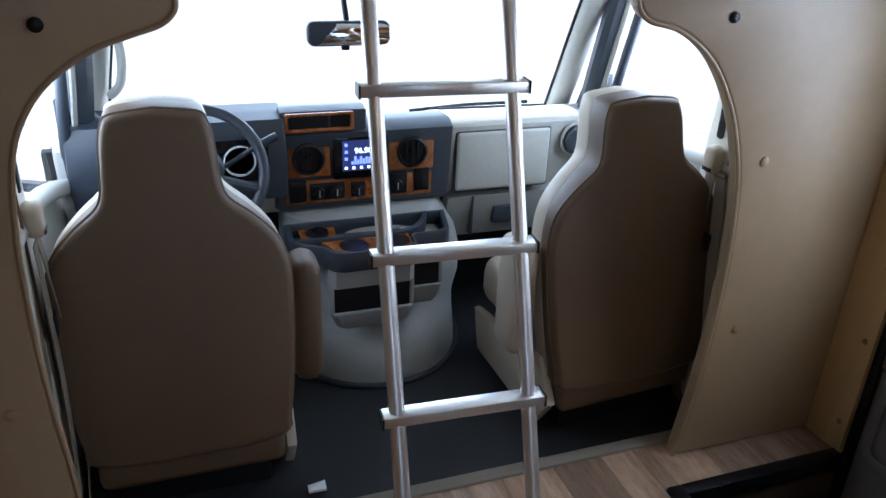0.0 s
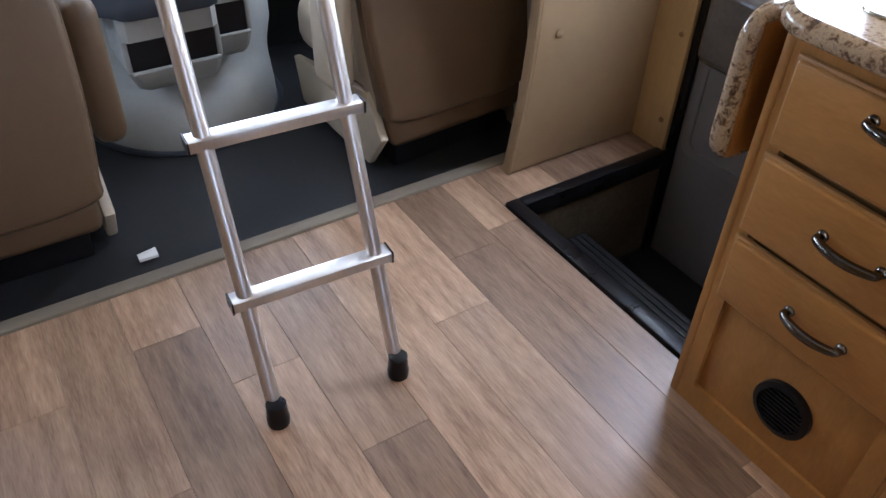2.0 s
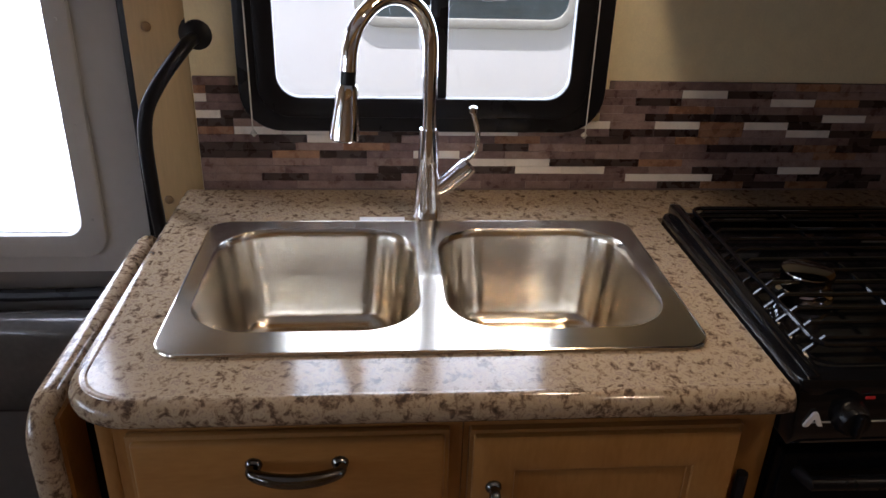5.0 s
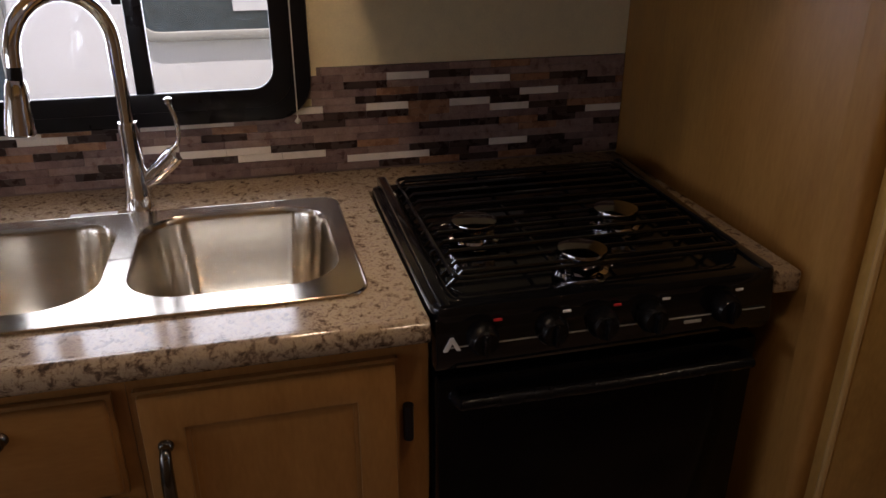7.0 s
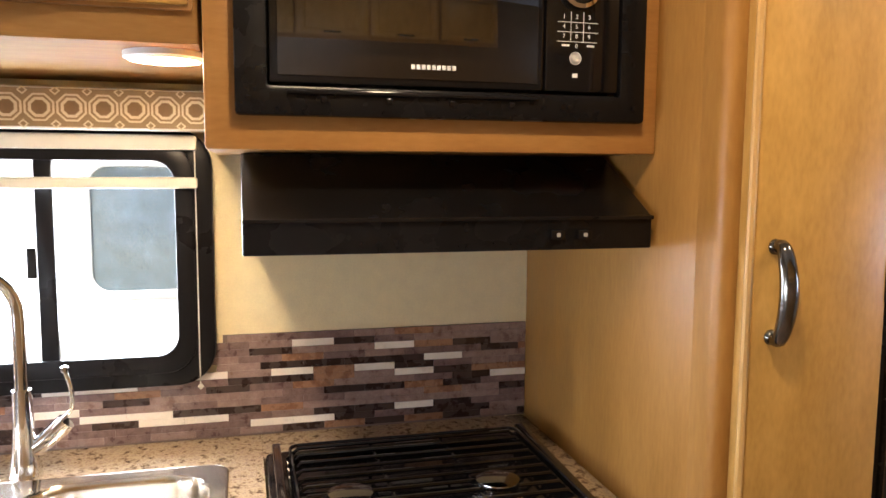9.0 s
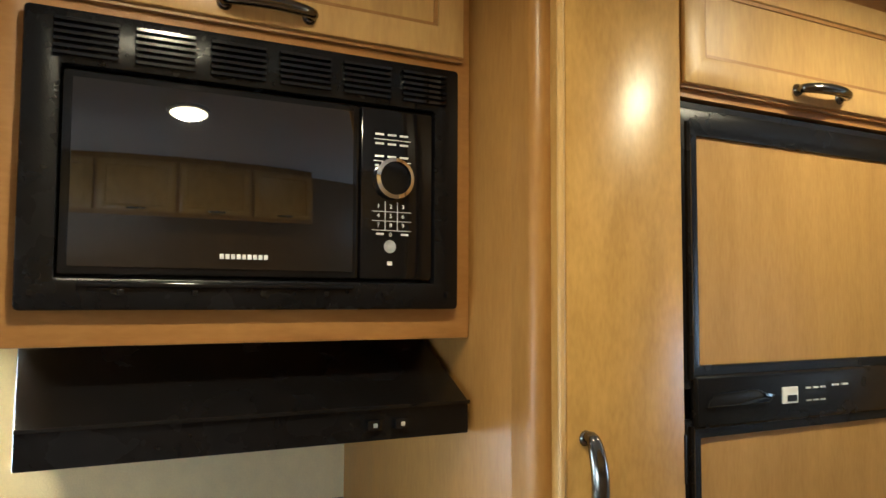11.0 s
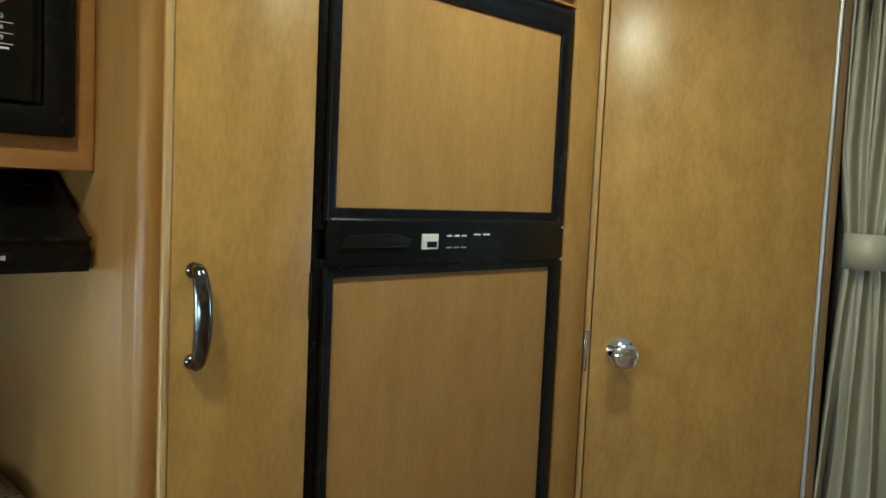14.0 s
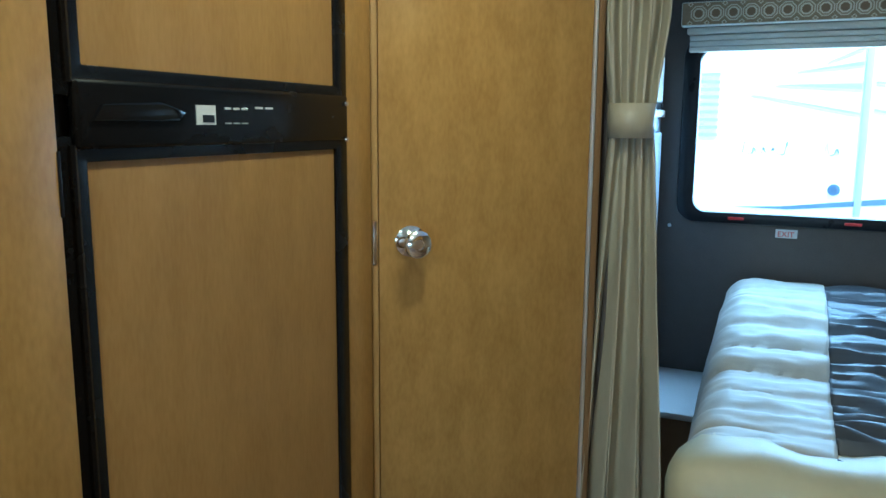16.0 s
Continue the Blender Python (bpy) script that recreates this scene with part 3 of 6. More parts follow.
    for k, (dy, m) in enumerate(((0.0, WEBB), (-0.045, WEBB))):
        strap = box(*span(0.924, 0.927), 1.712 + dy, 1.756 + dy, 0.0, 0.80, 0.0)
        bmesh.ops.subdivide_edges(strap, edges=[e for e in strap.edges if e.calc_length() > 0.5], cuts=8)
        for v in strap.verts:
            s = (0.80 - v.co.z) / 0.80
            v.co.y -= (0.05 + 0.10 * k) * s
            v.co.x -= sgn * 0.03 * math.sin(math.pi * s) * (1 - 0.6 * k)
        part("strap", strap, m, b, "grey-beige webbing")
    part("buckle_tab", box(*span(0.910, 0.925), 1.665, 1.71, 0.56, 0.62, 0.006), BLACK, b, "black latch tongue")
    m = thing("side_mirror", (X(1.15), 2.42, 0.65), "black outside mirror on an arm", "mirror", "side mirrors")
    part("housing", box(*span(1.10, 1.30), 2.40, 2.50, 0.56, 0.80, 0.035, 4), DASHD, m)
    part("glass", box(*span(1.115, 1.285), 2.395, 2.401, 0.575, 0.785, 0.002), CHROME, m, "mirror glass")
    part("arm", tube([(X(0.97), 2.42, 0.66), (X(1.12), 2.44, 0.68)], 0.02, 8), DASHD, m)
    # pillar beside the windshield
    a = thing("windshield_pillar", (X(0.84), 2.4, 0.8), "pale grey padded windshield pillar", "pillar", "windshield pillars")
    pil = [(0.855, 2.64, 0.76), (0.83, 2.52, 0.93), (0.795, 2.38, 1.11), (0.765, 2.25, 1.27), (0.75, 2.14, 1.39)]
    part("trim", tube(smooth_curve([(X(d), y, z) for d, y, z in pil], 6), 0.047, 12), DASHG, a)
    part("glass_seal", tube(smooth_curve([(X(d - 0.048), y + 0.006, z - 0.004) for d, y, z in pil], 6), 0.006, 6), BLACK, a, "thin black windshield seal")
    if sgn < 0:
        part("grab_handle", tube(smooth_curve([(X(0.775), 2.47, 0.93), (X(0.74), 2.42, 0.98), (X(0.725), 2.35, 1.08), (X(0.735), 2.27, 1.18), (X(0.76), 2.25, 1.23)], 5), 0.014, 10), DASHG, a, "pale grab handle")


cab_side(1)
cab_side(-1)
structure("cab_firewall", join(box(-0.62, 1.46, 2.66, 2.70, -0.06, 0.70), box(-0.64, -0.56, 1.46, 2.66, -0.06, 0.0), box(1.38, 1.46, 1.46, 2.66, -0.06, 0.0)), RUBBER, "dark cab firewall under the dash", "wall")
wsh = thing("windshield", (0.42, 2.6, 0.76), "wide curved windshield over the dashboard", "windshield", "", "structure")
g = part("pane", prism([(2.72, 0.73), (2.30, 1.42), (2.306, 1.424), (2.726, 0.734)], "x", -0.50, 1.33), GLASS, wsh)
g.visible_shadow = False
part("header", box(-0.55, 1.40, 2.16, 2.34, 1.335, 1.40, 0.02), OFFW, wsh, "pale header trim")
part("cowl", box(-0.60, 1.45, 2.70, 3.12, 0.55, 0.715, 0.02), DASHG, wsh, "pale cowl with wipers")
for x0 in (-0.10, 0.70):
    part("wiper", tube([(x0, 2.80, 0.735), (x0 + 0.22, 2.74, 0.765), (x0 + 0.48, 2.725, 0.768)], 0.007, 6), BLACK, wsh, "black wiper arm")
    part("wiper_blade", tube([(x0 + 0.10, 2.735, 0.755), (x0 + 0.62, 2.715, 0.752)], 0.005, 6), BLACK, wsh, "black wiper blade")

mir = thing("rear_view_mirror", (0.34, 2.2, 1.14), "grey rear-view mirror under the header", "mirror")
part("housing", prism(rrect(0.198, 0.449, 1.115, 1.187, 0.024), "y", 2.188, 2.222, 0.010, 3), DASHD, mir)
mglass = prism(rrect(0.205, 0.442, 1.121, 1.181, 0.022), "y", 2.181, 2.189, 0.001)
mc_ = Matrix.Translation((0.3235, 2.185, 1.151))
mglass.transform(mc_ @ Matrix.Rotation(radians(-6.5), 4, "Z") @ Matrix.Rotation(radians(-6), 4, "X") @ mc_.inverted())
part("glass", mglass, CHROME, mir, "mirror glass")
part("toggle", box(0.300, 0.325, 2.192, 2.215, 1.103, 1.118, 0.004), BLACK, mir, "small black dimming lever")
part("stem", tube([(0.325, 2.21, 1.15), (0.325, 2.26, 1.22), (0.325, 2.34, 1.36)], 0.009, 8), BLACK, mir)

# ---- dashboard ----
dash = thing("dashboard", (0.42, 2.4, 0.5), "grey dashboard with burl wood-look centre panel", "dashboard")
part("top_pad", prism([(2.365, 0.60), (2.345, 0.785), (2.37, 0.812), (2.48, 0.808), (2.68, 0.735), (2.68, 0.55), (2.42, 0.50)], "x", -0.52, 1.31, 0.012, 3), DASHG, dash, "pale grey dash top")
part("driver_binnacle", prism([(2.30, 0.60), (2.27, 0.74), (2.31, 0.86), (2.42, 0.885), (2.45, 0.60)], "x", -0.48, 0.16, 0.012), DASHD, dash, "dark instrument hood")
part("centre_panel", prism([(2.345, 0.535), (2.315, 0.80), (2.36, 0.825), (2.45, 0.82), (2.45, 0.50)], "x", 0.125, 0.735, 0.012), DASHD, dash, "slate centre panel")
part("vent_hood", prism([(2.325, 0.80), (2.325, 0.875), (2.36, 0.885), (2.5, 0.86), (2.5, 0.80)], "x", 0.145, 0.43, 0.010), DASHD, dash)
part("glove_seam", box(0.752, 1.128, 2.3405, 2.37, 0.540, 0.772, 0.014, 3), DASHD, dash, "dark gap round the glove box lid")
part("glove_box", box(0.757, 1.122, 2.335, 2.37, 0.546, 0.766, 0.014, 3), DASHG, dash, "pale grey glove box lid")
part("knee_panel", prism([(2.40, 0.345), (2.36, 0.515), (2.42, 0.525), (2.46, 0.345)], "x", 0.74, 1.28, 0.01), CONG, dash)
part("knee_seam", box(0.835, 0.840, 2.355, 2.42, 0.36, 0.515), DASHD, dash)
part("latch", box(0.925, 1.03, 2.362, 2.40, 0.395, 0.465, 0.006), DASHD, dash, "recessed latch")


def face_y(z):
    return 2.345 - 0.03 * (z - 0.535) / 0.265


def dpl(name, x0, x1, z0, z1, m, proud, label="", bev=0.003):
    y = face_y((z0 + z1) / 2)
    return part(name, box(x0, x1, y - proud, y + 0.01, z0, z1, bev), m, dash, label)


dpl("burl_plate", 0.155, 0.305, 0.655, 0.785, BURL, 0.004, "orange burl veneer plate")
dpl("burl_plate", 0.155, 0.665, 0.555, 0.650, BURL, 0.004, "orange burl veneer plate")
dpl("burl_plate", 0.505, 0.665, 0.655, 0.785, BURL, 0.004, "orange burl veneer plate")
part("vent_frame", ring(rrect(0.16, 0.385, 0.81, 0.872, 0.008), rrect(0.172, 0.373, 0.82, 0.862, 0.005), "y", 2.312, 2.33, 0.002), BURL, dash, "burl vent surround")
part("vent", box(0.172, 0.30, 2.322, 2.332, 0.82, 0.862), BLACK, dash)
part("vent", box(0.308, 0.373, 2.322, 2.332, 0.82, 0.862), BLACK, dash)
for x in (0.232, 0.585):
    y = face_y(0.72)
    part("round_vent", lathe([(0.054, 0), (0.054, -0.014), (0.046, -0.018), (0.042, -0.006), (0.012, -0.006), (0.010, -0.012), (0.001, -0.012)], (x, y - 0.002, 0.72), "y", 28), BLACK, dash, "round black air vent")
    for k in (-1, 0, 1):
        part("vent_blade", box(x - 0.004 + k * 0.02, x + 0.004 + k * 0.02, y - 0.016, y, 0.685, 0.755), BLACK, dash)
part("round_vent", lathe([(0.052, 0), (0.052, -0.014), (0.042, -0.018), (0.038, -0.006), (0.001, -0.006)], (1.225, 2.335, 0.715), "y", 28), DASHD, dash, "blue-grey round air vent")
part("vent_bezel", lathe([(0.064, 0.0), (0.064, -0.006), (0.056, -0.008), (0.054, 0.0)], (1.225, 2.34, 0.715), "y", 28), DASHG, dash)
dpl("radio", 0.315, 0.50, 0.64, 0.785, GLOSSB, 0.008, "double-height car radio with a lit screen")
ry = face_y(0.715) - 0.009
part("screen", box(0.345, 0.49, ry - 0.001, ry + 0.004, 0.668, 0.772), SCREENG, dash, "dark blue radio screen")
for k in range(11):
    h = 0.010 + 0.018 * abs(math.sin(k * 1.7))
    part("screen_bar", box(0.375 + k * 0.0095, 0.382 + k * 0.0095, ry - 0.002, ry, 0.690, 0.690 + h), SCREENB, dash)
strip_text(dash, "96.90", (0.385, ry - 0.002, 0.728), 0.027, SCREENW, (90, 0, 0), "screen_digits")
for k in range(5):
    part("screen_icon", box(0.352 + k * 0.026, 0.360 + k * 0.026, ry - 0.002, ry, 0.674, 0.682), SCREENW, dash)
for k in range(3):
    part("screen_icon", box(0.352, 0.362, ry - 0.002, ry, 0.705 + k * 0.024, 0.715 + k * 0.024), SCREENB, dash)
for x0, x1, z0, z1 in ((0.165, 0.225, 0.562, 0.64), (0.235, 0.355, 0.565, 0.625), (0.375, 0.425, 0.565, 0.62), (0.50, 0.575, 0.565, 0.64), (0.60, 0.655, 0.57, 0.655)):
    dpl("switch_pod", x0, x1, z0, z1, BLACK, 0.010, "black switch module", 0.005)
for x, z in ((0.265, 0.595), (0.325, 0.595), (0.40, 0.592), (0.537, 0.60)):
    part("knob", lathe([(0.020, 0), (0.019, -0.014), (0.015, -0.017)], (x, face_y(z) - 0.009, z), "y", 18), BLACK, dash)
    part("knob_mark", box(x - 0.0015, x + 0.0015, face_y(z) - 0.028, face_y(z) - 0.024, z - 0.012, z + 0.012), DASHG, dash)

whl = thing("steering_wheel", (-0.135, 2.05, 0.79), "dark steering wheel behind the driver seat", "steering wheel")
wpts = [(-0.135 + 0.178 * math.cos(a), 2.10 + 0.07 * math.sin(a), 0.79 + 0.165 * math.sin(a)) for a in [2 * math.pi * k / 40 for k in range(40)]]
part("rim", tube(wpts, 0.016, 10, True), DASHD, whl)
part("hub", lathe([(0.07, 0.03), (0.065, -0.02), (0.04, -0.03)], (-0.135, 2.12, 0.78), "y", 20), DASHD, whl)
for a in (200, 340, 90):
    t = radians(a)
    part("spoke", tube([(-0.135, 2.11, 0.78), (-0.135 + 0.172 * math.cos(t), 2.10 + 0.07 * math.sin(t), 0.79 + 0.16 * math.sin(t))], 0.014, 8), DASHD, whl)
part("gauge_panel", box(-0.38, 0.10, 2.255, 2.27, 0.68, 0.82, 0.01), GLOSSB, dash, "dark instrument cluster")
for x in (-0.25, -0.12, 0.01):
    part("gauge", lathe([(0.05, 0), (0.05, -0.004), (0.045, -0.005), (0.044, -0.001)], (x, 2.256, 0.75), "y", 24), PRINT, dash, "round gauge ring")
part("column_stalk", tube([(-0.04, 2.20, 0.755), (0.045, 2.20, 0.805), (0.065, 2.20, 0.815), (0.12, 2.20, 0.84)], [0.007, 0.007, 0.013, 0.014], 10), DASHD, dash)

# ---- centre console (engine cover) ----
con = thing("centre_console", (0.42, 2.1, 0.0), "grey engine cover console with cup holders and open bins", "console")


def cover_ring(hw, front, z, c=0.43, back=2.46, n=36, p=2.6):
    """A rounded footprint, blunt towards the seats."""
    pts = []
    for k in range(n + 1):
        a = math.pi * (1 + k / n)
        ca, sa = math.cos(a), math.sin(a)
        pts.append((c + hw * math.copysign(abs(ca) ** (2 / p), ca), back + (back - front) * math.copysign(abs(sa) ** (2 / p), sa), z))
    return pts


part("engine_cover", loft([cover_ring(h, y, z, c, 2.46, 36, p) for h, y, z, c, p in ((0.335, 2.055, -0.02, 0.43, 2.1), (0.333, 2.060, 0.03, 0.43, 2.1), (0.328, 2.085, 0.085, 0.43, 2.15), (0.323, 2.13, 0.125, 0.435, 2.2), (0.320, 2.175, 0.150, 0.44, 2.3), (0.320, 2.20, 0.185, 0.445, 2.4), (0.330, 2.213, 0.25, 0.45, 2.6), (0.332, 2.22, 0.34, 0.45, 2.6), (0.320, 2.228, 0.42, 0.44, 2.6), (0.300, 2.24, 0.490, 0.42, 2.6), (0.290, 2.255, 0.520, 0.41, 2.6), (0.280, 2.29, 0.536, 0.41, 2.6))]), CONG, con, "moulded grey engine cover")
part("nose_trim", tube([(x + (x - 0.43) * 0.02, y - 0.006, -0.012) for x, y, z in cover_ring(0.337, 2.05, 0, 0.43, 2.46, 36, 2.1)], 0.010, 8), DASHD, con, "dark blue-grey trim round the nose")


def open_bin(x0, x1, b0, b1, yf, yb, z0, z1, o0, o1, lip):
    """A bin housing whose front tapers towards its foot, its opening filled with painted shade."""
    outer = lambda z: ((x0 + (b0 - x0) * max(0, (o0 - z) / (o0 - z0)) ** 1.4), (x1 + (b1 - x1) * max(0, (o0 - z) / (o0 - z0)) ** 1.4))
    rows = []
    for z, dy in ((z0, 0.05), (z0 + 0.012, 0.018), (z0 + 0.03, 0.006), (o0, 0.0)):
        a, b = outer(z)
        rows.append([(a, yb, z), (a, yf + dy + 0.02, z), (a + 0.02, yf + dy, z), (b - 0.02, yf + dy, z), (b, yf + dy + 0.02, z), (b, yb, z)])
    q = part("bin_foot", loft(rows), CONG, con, "grey tapered bin front")
    part("bin_band", loft([[(x0, yb, z), (x0, yf + 0.02, z), (x0 + 0.02, yf, z), (x1 - 0.02, yf, z), (x1, yf + 0.02, z), (x1, yb, z)] for z in (o1, z1)]), CONG, q, "grey band above the opening")
    for a, b in ((x0, x0 + 0.016), (x1 - 0.016, x1)):
        part("bin_cheek", box(a, b, yf + 0.012, yb, o0 - 0.001, o1 + 0.001, 0.004), CONG, q)
    # solid black block in place of the shaded hollow
    part("bin_shade", box(x0 + 0.014, x1 - 0.014, yf + 0.016, yb, o0 - 0.004, o1 + 0.004), BLACK, q, "black block standing for the shade inside the bin")
    part("bin_lip", tube([(x0 + 0.012, yf + 0.004, o0), (x1 - 0.012, yf + 0.004, o0)], lip, 8), CONG, q)


open_bin(0.214, 0.496, 0.255, 0.470, 2.03, 2.24, 0.222, 0.462, 0.298, 0.393, 0.007)
open_bin(0.500, 0.622, 0.500, 0.600, 2.105, 2.24, 0.240, 0.490, 0.322, 0.424, 0.006)
TRAY = [(0.110, 2.262), (0.106, 2.14), (0.122, 2.105), (0.198, 2.055), (0.222, 2.012), (0.250, 1.998), (0.470, 1.998), (0.495, 2.012), (0.500, 2.075), (0.520, 2.092), (0.612, 2.092), (0.634, 2.11), (0.668, 2.262)]
cxm, cym = 0.385, 2.145
shrink = lambda k, j: [(cxm + (x - cxm) * k, cym + (y - cym) * j) for x, y in TRAY]
tray = part("tray", prism(shrink(0.985, 0.97), "z", 0.462, 0.486, 0.006, 2), DASHD, con, "slate cup-holder tray")
part("tray_rim", ring(TRAY, shrink(0.93, 0.86), "z", 0.466, 0.532, 0.007), DASHD, tray, "raised slate rim")


def pierced(outline, holes, z0, z1):
    bm = bmesh.new()
    geo = []
    for lp in [outline] + holes:
        vs = [bm.verts.new((x, y, z1)) for x, y in lp]
        geo += [bm.edges.new((vs[i], vs[(i + 1) % len(vs)])) for i in range(len(vs))]
    bmesh.ops.triangle_fill(bm, edges=geo, use_beauty=True, use_dissolve=False)
    ext = bmesh.ops.extrude_face_region(bm, geom=list(bm.faces))
    for v in ext["geom"]:
        if isinstance(v, bmesh.types.BMVert):
            v.co.z = z0
    bmesh.ops.recalc_face_normals(bm, faces=bm.faces)
    return bm


circle = lambda x, y, r: [(x + r * math.cos(2 * math.pi * k / 28), y + r * math.sin(2 * math.pi * k / 28)) for k in range(28)]
CUPS = ((0.298, 2.052, 0.043), (0.432, 2.055, 0.043), (0.205, 2.175, 0.036))
part("burl_insert", pierced([(0.205, 2.10), (0.238, 2.018), (0.480, 2.018), (0.487, 2.10)], [circle(*c) for c in CUPS[:2]], 0.486, 0.530), BURL, tray, "burl veneer insert")
part("burl_insert", pierced([(0.150, 2.222), (0.150, 2.128), (0.262, 2.128), (0.268, 2.222)], [circle(*CUPS[2])], 0.486, 0.524), BURL, tray, "burl veneer insert")
part("divider", prism([(p[0], p[1]) for p in smooth_curve([(0.135, 2.112, 0), (0.30, 2.106, 0), (0.49, 2.108, 0), (0.57, 2.18, 0), (0.60, 2.25, 0)], 4)] + [(p[0], p[1]) for p in reversed(smooth_curve([(0.135, 2.128, 0), (0.30, 2.122, 0), (0.48, 2.124, 0), (0.555, 2.19, 0), (0.585, 2.25, 0)], 4))], "z", 0.486, 0.538, 0.004), DASHD, tray, "curved slate divider")
for x, y, r in CUPS:
    part("cup_holder", lathe([(r + 0.002, 0.046), (r - 0.001, 0.046), (r - 0.004, 0.004), (0.001, 0.003), (0.001, 0.0), (r + 0.001, 0.0)], (x, y, 0.4865), "z", 28), BLACK, tray, "black cup holder")

dash.location += Vector((-0.022, 0.0, 0.012))

# ---- cab seats ----
def cab_seat(x, y, rz, wide, arm_side, head, label):
    t = thing("cab_seat", (x, y, -0.02), label, "seat", "cab seats", "", rz)
    w = wide / 2
    half = [(0.0, 0.20), (0.80 * w, 0.20), (0.90 * w, 0.26), (0.97 * w, 0.42), (1.0 * w, 0.60), (0.99 * w, 0.68), (0.90 * w, 0.755), (0.70 * w, 0.82), (0.52 * w, 0.865), (0.465 * w, 0.91), (0.44 * w, 1.00), (0.405 * w, 1.050), (0.33 * w, 1.075), (0.0, 1.087)]
    half = [(a, b if b < 0.9 else 0.9 + (b - 0.9) * head) for a, b in half]
    crv = smooth_curve([(a, 0, b) for a, b in half], 4)
    out = [(p[0], p[2]) for p in crv] + [(-p[0], p[2]) for p in reversed(crv[1:-1])]

    def lean(bm):
        for v in bm.verts:
            d = v.co.z - 0.2
            v.co.y += 0.13 * d + 0.05 * d * d
            v.co.y -= 0.03 * (1 - min(1, (v.co.x / w) ** 2)) * (1 if v.co.y - 0.13 * d - 0.05 * d * d < 0.05 else -0.6)
        return bm
    back = prism(out, "y", 0.050, 0.13, 0.020, 3)
    bmesh.ops.subdivide_edges(back, edges=[e for e in back.edges if e.calc_length() > 0.1], cuts=4, use_grid_fill=True)
    part("backrest", lean(back), CREAMV, t, "cream vinyl bolsters", True)
    rear = prism([(a * 1.003, b + 0.002 if b > 0.3 else b) for a, b in out], "y", 0.0, 0.072, 0.018, 3)
    bmesh.ops.subdivide_edges(rear, edges=[e for e in rear.edges if e.calc_length() > 0.1], cuts=4, use_grid_fill=True)
    part("rear_panel", lean(rear), VINYL, t, "brown textured rear panel, darkened for its shade", True)
    part("seam_piping", lean(tube([(a * 1.004, 0.020, b + 0.002) for a, b in out], 0.0045, 6, True)), VINYL, t, "raised seam piping", True)
    part("cushion", box(-w * 0.92, w * 0.92, 0.04, 0.56, 0.24, 0.42, 0.06, 4), CREAMV, t, "", True)
    part("skirt", box(-w * 0.84, w * 0.84, 0.0, 0.50, 0.105, 0.215, 0.03, 3), VINYL, t, "", True)
    part("pedestal", box(-w * 0.7, w * 0.7, 0.06, 0.46, 0.0, 0.13, 0.01), BLACK, t, "black seat pedestal", True)
    for s in ((arm_side,) if arm_side else ()):
        # driver armrest takes the shade-darkened vinyl, passenger armrest the cream
        part("armrest", box(s * (w + 0.045) - 0.042, s * (w + 0.045) + 0.042, 0.10, 0.24, 0.28, 0.66, 0.038, 4), VINYL if arm_side > 0 else CREAMV, t, "folded-up vinyl armrest", True)
    part("side_shield", prism([(0.10, 0.02), (0.52, 0.05), (0.56, 0.20), (0.10, 0.27), (0.02, 0.14)], "x", arm_side * w * 0.9 - 0.015, arm_side * w * 0.9 + 0.015, 0.008), CREAMV, t, "cream plastic side shield", True)
    return t


cab_seat(-0.235, 1.64, 0, 0.575, 1, 1.0, "beige vinyl driver seat with a high integral headrest")
cab_seat(1.085, 1.62, 4, 0.60, -1, 0.84, "beige vinyl passenger seat with a folded armrest")
scrap = box(0.055, 0.105, 1.60, 1.625, -0.018, -0.010)
for v in scrap.verts:
    v.co.z += 0.02 * noise.noise(v.co * 60) + 0.01
whole("paper_scrap", scrap, WHITE, "crumpled white paper scrap on the cab mat", "litter")

# ---- ladder ----
lad = thing("ladder", (0.32, 0.91, 0.0), "aluminium bunk ladder with black rubber feet", "ladder")
LDIR = Vector((0.017, 0.367, 1.0))
for fx, fy in ((0.160, 0.921), (0.445, 0.905)):
    f = Vector((fx, fy, 0.0))
    a, b = f + LDIR * 0.02, f + LDIR * 1.46
    part("rail", tube([tuple(a), tuple(b)], 0.0165, 14), ALU, lad)
    part("foot", lathe([(0.024, 0.0), (0.025, 0.02), (0.023, 0.028), (0.022, 0.06), (0.019, 0.062)], tuple(f), "z", 16), BLACK, lad, "black rubber foot")
for z in (0.276, 0.583, 0.890, 1.197):
    a = Vector((0.160, 0.921, 0)) + LDIR * z
    b = Vector((0.445, 0.905, 0)) + LDIR * z
    d = (b - a).normalized()
    a, b = a - d * 0.032, b + d * 0.032
    rg = box(-0.02, 0.02, 0, 1, -0.012, 0.012, 0.003)
    L = (b - a).length
    m = Matrix.Translation(a) @ d.to_track_quat("Y", "Z").to_matrix().to_4x4() @ Matrix.Diagonal((1, L, 1, 1))
    rg.transform(m)
    part("rung", rg, ALU, lad, "ribbed aluminium rung")
    for e in (a, b):
        cp = box(-0.021, 0.021, -0.002, 0.002, -0.013, 0.013)
        cp.transform(Matrix.Translation(e) @ d.to_track_quat("Y", "Z").to_matrix().to_4x4())
        part("end_cap", cp, BLACK, lad, "black rung end cap")

